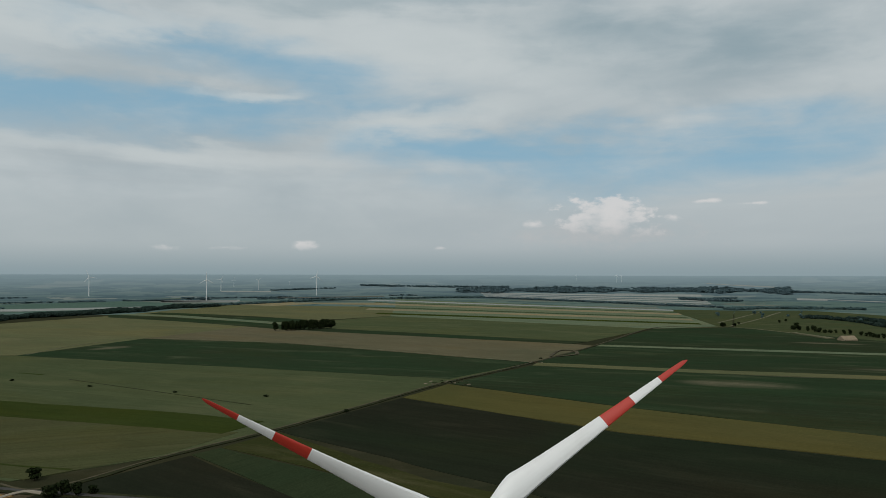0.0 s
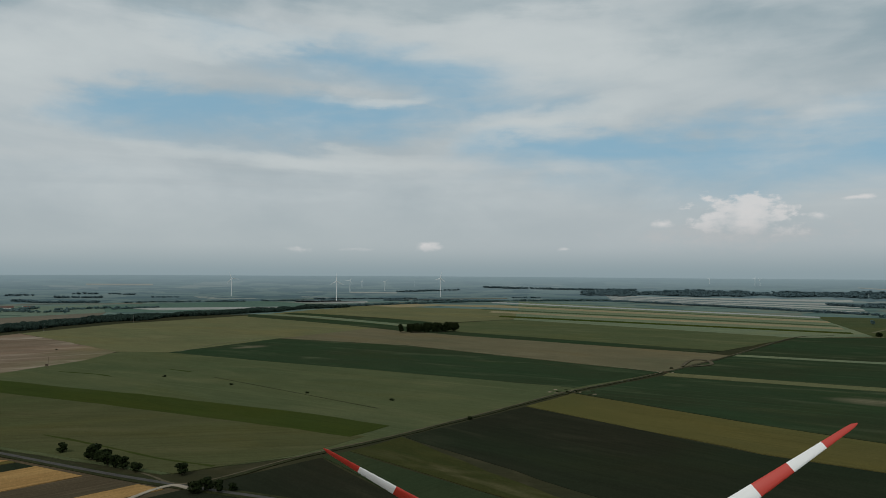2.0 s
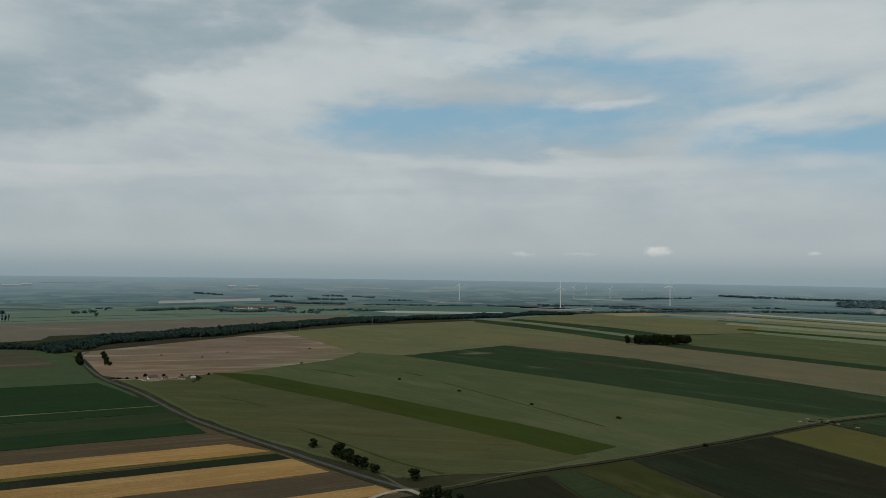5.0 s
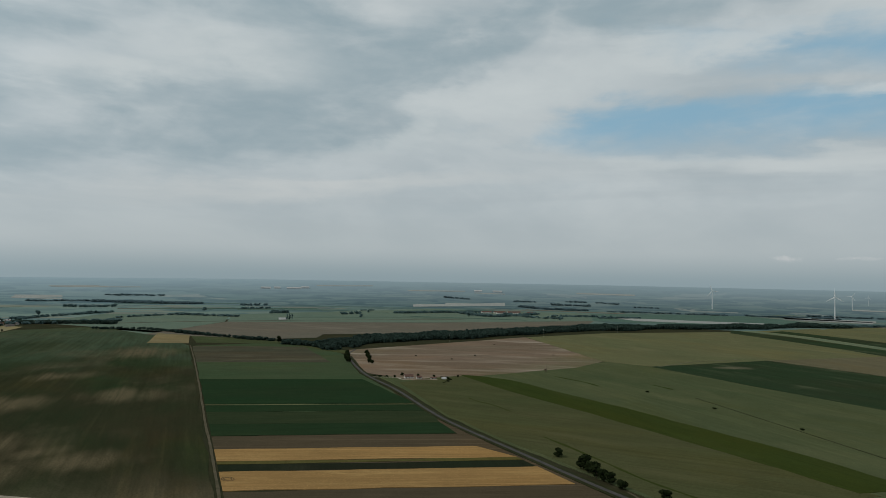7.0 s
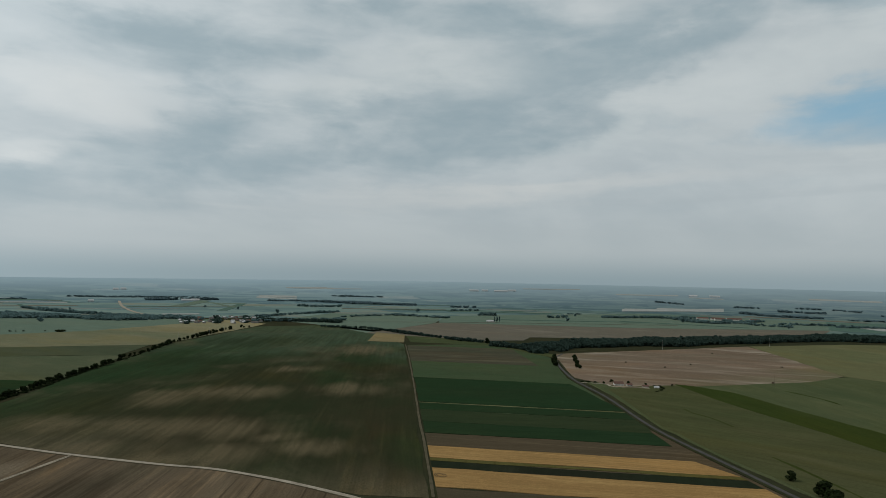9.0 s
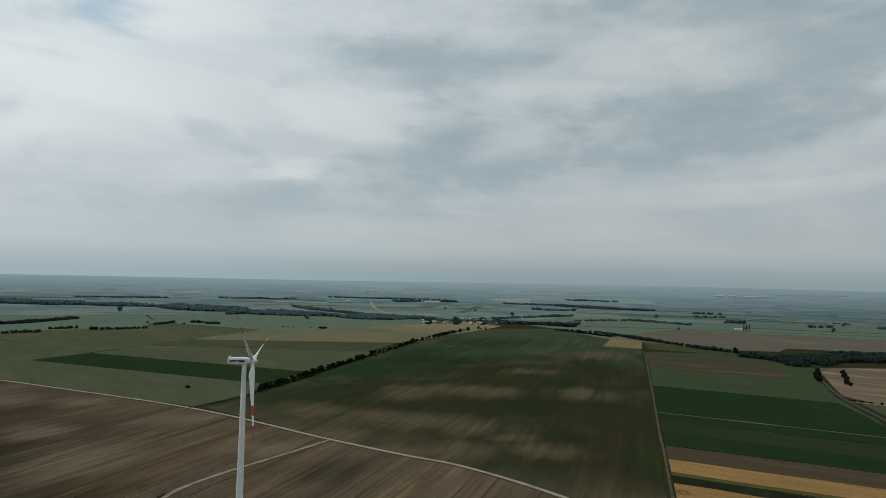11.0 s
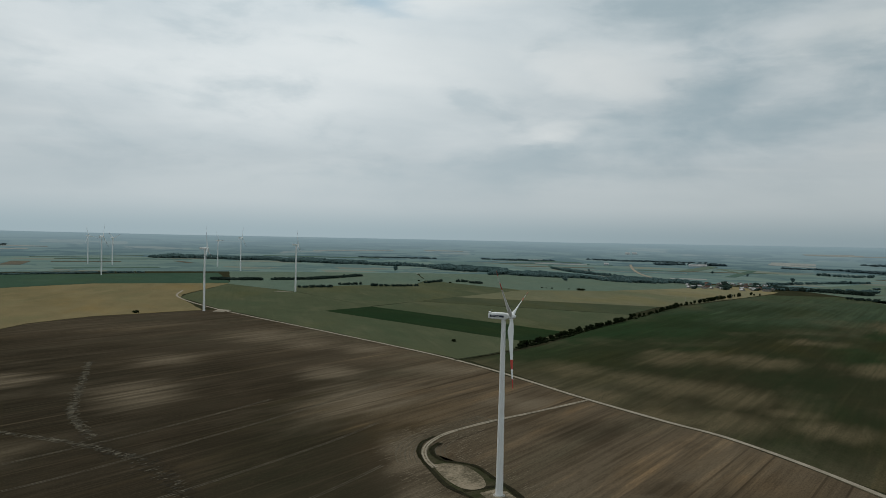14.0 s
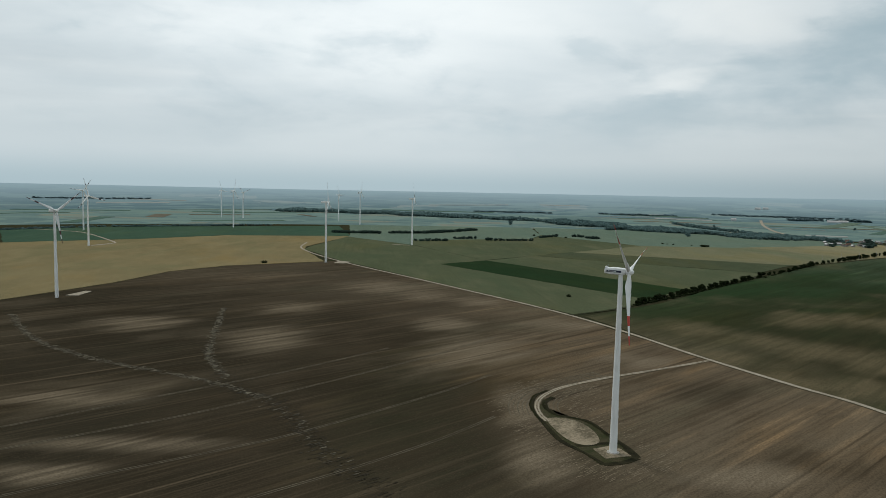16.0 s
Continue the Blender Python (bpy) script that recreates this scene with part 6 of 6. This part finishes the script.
for x, y, h in ((-1946, -199, 5), (-1945, -188, 4), (-1944, -171, 5), (-1940, -126, 4), (-1922, -100, 9), (-1920, -94, 10), (-1918, -88, 9), (-2014, -573, 7), (-1987, -470, 7), (-2068, -439, 8)):
    bush(x, y, h, "dark bush on a balk between the pale fields", 1.4, "balk bushes")
# trees by the road where it enters the wood
for k in range(20):
    s = pick.random()
    tree(-1000 - 130 * s + pick.uniform(-6, 6) + (14 if k % 2 else -8), 716 + 84 * s + (18 if k % 2 else -14), pick.uniform(6, 10), "dark tree beside the road at the wood", 1.0, "trees by the wood")
tree(-1419, 797, 15, "single dark tree at the meadow's edge", 1.0)
# trees of the scrubby meadow in the north-east
for x, y, h in ((682, 1715, 12), (690, 1722, 10), (721, 1733, 9), (838, 2137, 14), (975, 2136, 11), (888, 1848, 9), (856, 1696, 13), (853, 1613, 12), (845, 1625, 9), (760, 1800, 7), (930, 1900, 8), (1000, 2250, 12)):
    tree(x, y, h, "tree alone in the scrubby meadow", 1.15, "meadow trees")
tree_line([(817, 1645), (829, 1567), (871, 1509), (888, 1406), (900, 1340)], 9, 7, 12, "tree in a scrubby row by the barn", "meadow row trees", 5.0, 0.1)
for k in range(14):
    tree(pick.uniform(930, 1250), pick.uniform(1450, 2350), pick.uniform(5, 11), "tree scattered over the scrubby meadow", 1.2, "meadow trees")
# single trees over the valley
for k in range(12):
    az, r = radians(pick.uniform(35, 135)), pick.uniform(2150, 3300)
    tree(CENTRE.x - math.sin(az) * r, CENTRE.y + math.cos(az) * r, pick.uniform(10, 20), "single tree in the hazy distance", 1.1, "distant single trees")


def low_tree(rnd):
    v, f = crown_cloud(rnd, 4, 46, 0.22, 0.5)
    v[:, 2] = (v[:, 2] - v[:, 2].min()) * 0.9
    return v, f


LOW = [low_tree(random.Random(100 + k)) for k in range(6)]


def wood(points, depth, spacing, lo, hi, material, label):
    """A belt of woodland of uneven depth along a line: one mesh of many crowns."""
    rnd = np.random.default_rng(int(abs(points[0][0]) + abs(points[-1][1])))
    line = curve_through(points, spacing)
    vs, fs, n = [], [], 0
    for k, p in enumerate(line):
        q, r = line[max(0, k - 1)], line[min(len(line) - 1, k + 1)]
        way = (r - q).normalized()
        side = Vector((-way.y, way.x))
        deep = depth * (0.65 + 0.7 * noise.noise((p.x * 0.006, p.y * 0.006, 2.0)))
        for j in range(max(1, int(deep / spacing))):
            off = (j - deep / spacing / 2) * spacing + rnd.uniform(-0.5, 0.5) * spacing
            c = p + side * off + way * rnd.uniform(-0.5, 0.5) * spacing
            v, f = LOW[rnd.integers(6)]
            h = rnd.uniform(0.35 * lo + 0.65 * hi, hi) * (0.85 + 0.3 * noise.noise((c.x * 0.012, c.y * 0.012, 4.0)))
            a = rnd.uniform(0, 6.28)
            rot = np.array([[math.cos(a), -math.sin(a), 0], [math.sin(a), math.cos(a), 0], [0, 0, 1]])
            w = max(h, spacing * 1.5)
            vs.append((v @ rot.T) * (w, w, h) + (c.x, c.y, land(c.x, c.y) - 0.05 * h))
            fs.append(f + n)
            n += len(v)
    return tagged(arrays("woodland", np.concatenate(vs), np.concatenate(fs), M[material]), label, "woodland", kind="stuff")


# weeds along the ditches and the pad
for points, wide, z in DITCHES:
    wood(points, wide * 1.6, 0.8, 0.25, 0.8, "weed", "low dark weeds in the ditch")
wood([(-1290, 850), (-1350, 1010), (-1340, 1300), (-1345, 1600), (-1320, 1850), (-1205, 2150), (-1095, 2420), (-970, 2800)], 190, 9, 13, 20, "leaf_far", "dense dark woodland belt behind the fallow rise")
wood([(-1380, 800), (-1300, 830), (-1215, 812)], 50, 8, 10, 16, "leaf_far", "dark woodland corner by the road")
wood([(-1991, 569), (-1896, 680), (-1701, 731), (-1600, 760), (-1488, 790), (-1430, 830)], 22, 8, 7, 13, "leaf_far", "thin dark belt of trees along the meadow")
wood([(-920, 2840), (-760, 3080), (-600, 3300), (-300, 3560), (200, 3740)], 60, 11, 12, 18, "leaf_cool_haze", "far belt of trees along the rise")
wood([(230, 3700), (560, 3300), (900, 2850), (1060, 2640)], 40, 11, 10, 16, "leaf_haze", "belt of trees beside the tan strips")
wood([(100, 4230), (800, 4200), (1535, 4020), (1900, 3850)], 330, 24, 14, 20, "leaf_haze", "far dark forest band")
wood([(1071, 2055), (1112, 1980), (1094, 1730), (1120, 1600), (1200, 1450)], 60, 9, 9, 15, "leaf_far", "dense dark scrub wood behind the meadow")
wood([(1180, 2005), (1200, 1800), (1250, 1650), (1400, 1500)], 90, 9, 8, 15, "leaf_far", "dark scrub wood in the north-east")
wood([(1020, 2500), (1200, 2600), (1500, 2500)], 80, 11, 10, 16, "leaf_cool_haze", "far wood in the north-east")
wood([(-2603, -300), (-2500, -120), (-2406, 38), (-2470, 200)], 170, 13, 12, 18, "leaf_cool_haze", "dark wood beside the village")
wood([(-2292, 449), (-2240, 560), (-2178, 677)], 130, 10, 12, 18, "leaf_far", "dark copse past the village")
wood([(-2470, 463), (-2640, 640), (-2778, 835)], 30, 12, 10, 16, "leaf_cool_haze", "thin far belt of trees")
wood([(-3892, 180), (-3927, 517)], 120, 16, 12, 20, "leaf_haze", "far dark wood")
wood([(-2944, -2141), (-3019, -1628), (-2950, -1150), (-2855, -691), (-2567, -354)], 300, 16, 16, 22, "leaf_cool_haze", "long far woodland belt")
wood([(-2567, -354), (-2500, -150), (-2470, 60)], 150, 13, 12, 18, "leaf_cool_haze", "long far woodland belt")
wood([(-1254, -1832), (-1400, -1790), (-1530, -1731), (-1900, -1450)], 35, 11, 6, 10, "leaf_cool_haze", "dark hedge behind the green field")
wood([(-2350, 1850), (-2300, 2050), (-2200, 2300)], 60, 12, 10, 16, "leaf_cool_haze", "trees round the far farm")
wood([(-3308, 833), (-3240, 904), (-3277, 1007)], 60, 14, 12, 20, "leaf_cool_haze", "distant dark strip of woodland")
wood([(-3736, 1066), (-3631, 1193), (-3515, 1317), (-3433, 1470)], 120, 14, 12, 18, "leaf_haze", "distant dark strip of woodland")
wood([(-2560, 1015), (-2459, 1089), (-2363, 1152)], 50, 14, 10, 15, "leaf_cool_haze", "distant dark strip of woodland")
wood([(-2912, 1429), (-2884, 1552)], 50, 14, 10, 16, "leaf_cool_haze", "distant dark strip of woodland")
wood([(-2535, 1379), (-2517, 1439)], 40, 14, 14, 22, "leaf_cool_haze", "distant dark strip of woodland")
wood([(-2344, 1583), (-2361, 1666)], 30, 14, 12, 20, "leaf_cool_haze", "distant dark strip of woodland")
wood([(-2594, 1860), (-2580, 1913)], 25, 14, 8, 12, "leaf_cool_haze", "distant dark strip of woodland")
wood([(-2258, 431), (-2246, 527), (-2288, 708)], 80, 14, 10, 18, "leaf_cool_haze", "distant dark strip of woodland")
wood([(-2459, 760), (-2568, 987)], 25, 14, 8, 12, "leaf_cool_haze", "distant dark strip of woodland")
wood([(-2194, 2119), (-1971, 2074), (-2018, 2369)], 60, 14, 12, 18, "leaf_cool_haze", "distant dark strip of woodland")
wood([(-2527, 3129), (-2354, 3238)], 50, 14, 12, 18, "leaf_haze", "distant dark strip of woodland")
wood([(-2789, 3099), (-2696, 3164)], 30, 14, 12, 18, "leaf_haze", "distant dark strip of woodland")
wood([(-1697, 2396), (-1628, 2572)], 40, 14, 10, 16, "leaf_cool_haze", "distant dark strip of woodland")
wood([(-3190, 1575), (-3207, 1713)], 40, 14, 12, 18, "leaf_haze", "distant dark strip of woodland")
wood([(-1868, 2314), (-1803, 2418), (-1739, 2520)], 40, 14, 10, 16, "leaf_cool_haze", "distant dark strip of woodland")
wood([(-3105, -1694), (-3012, -1468)], 60, 14, 12, 18, "leaf_cool_haze", "distant dark strip of woodland")
wood([(-3082, -278), (-2661, -24), (-2439, 172), (-2353, 276)], 50, 14, 12, 18, "leaf_cool_haze", "distant dark strip of woodland")
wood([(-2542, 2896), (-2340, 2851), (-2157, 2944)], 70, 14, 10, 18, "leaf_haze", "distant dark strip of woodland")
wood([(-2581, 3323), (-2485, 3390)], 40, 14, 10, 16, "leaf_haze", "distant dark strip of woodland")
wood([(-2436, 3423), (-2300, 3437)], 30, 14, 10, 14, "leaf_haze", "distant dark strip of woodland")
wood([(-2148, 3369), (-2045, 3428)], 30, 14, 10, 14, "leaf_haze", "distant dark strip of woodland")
wood([(-2165, 2315), (-1850, 2167), (-1740, 2213)], 40, 14, 10, 16, "leaf_cool_haze", "distant dark strip of woodland")
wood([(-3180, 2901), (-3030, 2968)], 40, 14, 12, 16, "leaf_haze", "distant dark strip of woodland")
wood([(-2337, 2292), (-2185, 2306)], 30, 14, 10, 14, "leaf_cool_haze", "distant dark strip of woodland")
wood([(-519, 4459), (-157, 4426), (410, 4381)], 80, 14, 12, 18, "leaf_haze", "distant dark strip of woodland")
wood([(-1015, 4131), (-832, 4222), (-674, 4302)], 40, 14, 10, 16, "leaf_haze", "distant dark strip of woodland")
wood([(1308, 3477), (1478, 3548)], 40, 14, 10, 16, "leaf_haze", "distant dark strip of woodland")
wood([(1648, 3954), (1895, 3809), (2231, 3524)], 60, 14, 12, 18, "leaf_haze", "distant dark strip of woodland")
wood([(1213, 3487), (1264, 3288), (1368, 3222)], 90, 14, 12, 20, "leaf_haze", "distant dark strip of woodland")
wood([(-1760, -1098), (-1782, -1041), (-1807, -979)], 50, 8, 9, 13, "leaf_far", "low copse between the pale fields")
wood([(-1830, -954), (-1888, -891), (-1994, -846), (-2129, -815)], 45, 8, 9, 13, "leaf_far", "low copse between the pale fields")
wood([(-1623, -766), (-1675, -705)], 12, 6, 8, 13, "leaf_far", "low copse between the pale fields")
wood([(-1760, -718), (-1795, -677)], 12, 6, 8, 13, "leaf_far", "low copse between the pale fields")
wood([(-1764, -626), (-1785, -573), (-1827, -524)], 12, 6, 8, 13, "leaf_far", "low copse between the pale fields")
wood([(-1946, -532), (-2046, -512)], 12, 6, 8, 13, "leaf_far", "low copse between the pale fields")
wood([(-2059, -465), (-2054, -438)], 14, 6, 8, 13, "leaf_far", "low copse between the pale fields")
wood([(-2020, -414), (-2019, -385)], 14, 6, 8, 13, "leaf_far", "low copse between the pale fields")
for a, b in (((-2160, 200), (-2480, 250)), ((-2170, 290), (-2470, 330)), ((-2180, 370), (-2460, 420))):
    wood([a, b], 34, 13, 8, 13, "leaf_far", "garden trees between the village houses")
far = random.Random(23)
for k in range(16):
    az, r = radians(far.uniform(-40, 155)), far.uniform(3500, 4350)
    if math.degrees(az) < 0 and r < 4150:
        continue
    c = CENTRE + Vector((-math.sin(az), math.cos(az))) * r
    u = Vector((-math.sin(az + 1.57), math.cos(az + 1.57))) * far.uniform(60, 320)
    wood([tuple(c - u), tuple(c), tuple(c + u)], far.uniform(30, 90), 20, 8, 13, "leaf_haze", "far hazy strip of woodland")

# ------------------------------------------------------------------ houses, farm buildings and poles


def house(x, y, turn, length, width, wall, roof_tone="tiles", label="small white house with a red tiled roof", category="house", windows=3, wall_tone="plaster"):
    ob = new("house" if category == "house" else "barn")
    ob.location, ob.rotation_euler = (x, y, land(x, y)), (0, 0, radians(turn))
    tagged(ob, label, category)
    bm = bmesh.new()
    l, w, rise = length / 2, width / 2, width * 0.36
    base = [(-l, -w), (l, -w), (l, w), (-l, w)]
    low = [bm.verts.new((px, py, -0.3)) for px, py in base]
    up = [bm.verts.new((px, py, wall)) for px, py in base]
    g0, g1 = bm.verts.new((-l, 0, wall + rise)), bm.verts.new((l, 0, wall + rise))
    for k in range(4):
        bm.faces.new((low[k], low[(k + 1) % 4], up[(k + 1) % 4], up[k]))
    bm.faces.new((up[1], up[2], g1))
    bm.faces.new((up[3], up[0], g0))
    bmesh.ops.recalc_face_normals(bm, faces=bm.faces[:])
    part("wall", bm, M[wall_tone], ob)
    bm = bmesh.new()
    for s in (-1, 1):
        e, t = 0.5, 0.22
        k = rise / w
        rows = [(-l - e, s * (w + e), wall - k * e), (l + e, s * (w + e), wall - k * e), (l + e, 0, wall + rise), (-l - e, 0, wall + rise)]
        a = [bm.verts.new(p) for p in rows]
        b = [bm.verts.new((p[0], p[1], p[2] + t)) for p in rows]
        bm.faces.new(a)
        bm.faces.new(b)
        for i in range(4):
            bm.faces.new((a[i], a[(i + 1) % 4], b[(i + 1) % 4], b[i]))
    bmesh.ops.recalc_face_normals(bm, faces=bm.faces[:])
    part("roof", bm, M[roof_tone], ob)
    for s in (-1, 1):
        for k in range(windows):
            bm = bmesh.new()
            cx = -l + (k + 0.5) * length / windows
            box(bm, cx - 0.5, s * w - 0.06, 0.9, cx + 0.5, s * w + 0.06, min(wall - 0.3, 2.2))
            part("window", bm, M["window"], ob)
    if category == "house":
        bm = bmesh.new()
        box(bm, l * 0.4 - 0.35, -0.35 + w * 0.3, wall + rise * 0.4, l * 0.4 + 0.35, 0.35 + w * 0.3, wall + rise + 1.0)
        part("chimney", bm, M["tiles"], ob)
    return ob


house(-818, 680, 65, 13, 7.5, 3.2)
house(-806, 690, 65, 7, 5, 2.6, label="small white outbuilding with a red roof")
house(-790, 705, 60, 8, 4, 2.0, "tiles", "low shed in the farmyard", "barn", 2)
house(-778, 715, 60, 6, 4, 2.0, "sheet", "low shed in the farmyard", "barn", 2)
road("farm_drive", [(-858, 643), (-849, 650), (-838, 664), (-828, 668), (-815, 663), (-802, 666)], 3.0, 0.78, "gravel", "pale gravel farm drive", 0.4, 3)
field("farm_yard", [(-806, 664), (-796, 676), (-786, 692), (-776, 700), (-782, 706), (-798, 694), (-812, 676)], 0.76, "pad", "worn farmyard ground", "yard", 3.0)
for x, y, h in ((-836, 668, 4), (-822, 702, 5), (-806, 720, 4), (-785, 750, 4), (-846, 690, 5)):
    tree(x, y, h, "small tree in the farmyard", 1.2, "farmyard trees")
house(791, 1372, 10, 30, 18, 3.0, "thatch", "low tan-roofed barn at the meadow's edge", "barn", 4, "thatch")
for x, y, length, turn in ((-2185, 2243, 46, 60), (-2150, 2290, 52, 62), (-2105, 2335, 60, 62), (-2046, 2386, 40, 60), (-2120, 2270, 40, 62)):
    house(x, y, turn, length, 15, 5, "tiles", "long red-roofed farm barn in the valley", "barn", 5)
house(-2135, 1206, 60, 28, 9, 4, "sheet", "long white building in the valley", "barn", 4)
for k in range(3):
    tree(-2122 + 7 * k, 1214 + 6 * k, 22, "slim poplar beside the white building", 0.35, "valley poplars")
for x, y in ((-1120, 1180), (-960, 900)):
    bush(x, y, pick.uniform(2.5, 4), "small dark bush on the fallow soil", 1.3, "field bushes")
for x, y in ((-860, 648), (-856, 655), (-850, 662)):
    bush(x, y, 4.5, "dark bush at the farm drive", 1.4, "farm bushes")
for k in range(16):
    s = k / 15
    bush(-800 + 48 * s + pick.uniform(-3, 3), 730 - 36 * s * s + pick.uniform(-3, 3), pick.uniform(2, 4), "low dark bush round the farmyard", 1.5, "farm bushes")
town = random.Random(8)
for k in range(48):
    x, y = -2160 - 330 * town.random(), 180 + 270 * town.random()
    house(x, y, town.choice((20, 110)) + town.uniform(-8, 8), town.uniform(9, 15), town.uniform(7, 9), town.uniform(2.8, 4.2), town.choice(("tiles", "sheet", "slate")),
          "village house with a pitched roof among trees", windows=3, wall_tone="old_plaster")
for x, y, length in ((-4043, 2148, 60), (-4018, 2214, 40), (-3957, 2301, 90), (-3950, 2379, 50), (-3236, 3241, 50), (-3144, 3325, 60), (-3803, 367, 60), (-3824, 407, 40), (-4433, 35, 30), (-4443, 76, 30), (-3711, -72, 24)):
    house(x, y, math.degrees(math.atan2(y, x)) + 90, length, 14, 6, "sheet", "long white hall far off on the plain", "barn", 6, "hall_wall")


def hide_stand(x, y):
    ob = new("hunting_stand")
    ob.location = (x, y, 0)
    tagged(ob, "dark wooden hunting stand with a tall pole in the field", "hunting stand")
    for dx in (-1.1, 1.1):
        for dy in (-1.1, 1.1):
            bm = bmesh.new()
            lathe(bm, [(-0.2, 0.12), (5.0, 0.10)], 8)
            bmesh.ops.translate(bm, verts=bm.verts[:], vec=(dx, dy, 0))
            part("leg", bm, M["wood"], ob)
    bm = bmesh.new()
    box(bm, -1.3, -1.3, 4.0, 1.3, 1.3, 6.2, 0.05)
    part("cabin", bm, M["wood"], ob)
    bm = bmesh.new()
    box(bm, -1.6, -1.6, 6.2, 1.6, 1.6, 6.4, 0.03)
    part("roof", bm, M["wood"], ob)
    bm = bmesh.new()
    lathe(bm, [(-0.3, 0.2), (16.0, 0.12)], 8)
    bmesh.ops.translate(bm, verts=bm.verts[:], vec=(1.6, 1.6, 0))
    part("pole", bm, M["wood"], ob)


hide_stand(-742, 905)


def power_pole(x, y, height=14.0):
    ob = new("power_pole")
    ob.location = (x, y, 0)
    tagged(ob, "grey power pole with a cross-arm", "power pole", "power poles")
    bm = bmesh.new()
    lathe(bm, [(-0.5, 0.22), (height, 0.12)], 10)
    part("pole", bm, M["concrete"], ob)
    bm = bmesh.new()
    box(bm, -1.4, -0.08, height - 1.2, 1.4, 0.08, height - 1.0, 0.02)
    part("cross_arm", bm, M["steel"], ob)
    for dx in (-1.2, 0, 1.2):
        bm = bmesh.new()
        lathe(bm, [(height - 1.0, 0.06), (height - 0.8, 0.1), (height - 0.6, 0.05)], 8)
        bmesh.ops.translate(bm, verts=bm.verts[:], vec=(dx, 0, 0))
        part("insulator", bm, M["plaster"], ob)


for k in range(5):
    power_pole(-1640 - 62 * k, 150 + 40 * k, 18)
for x, y in ((-1205, 1120), (-1200, 1450), (-1180, 1760)):
    power_pole(x, y, 22)
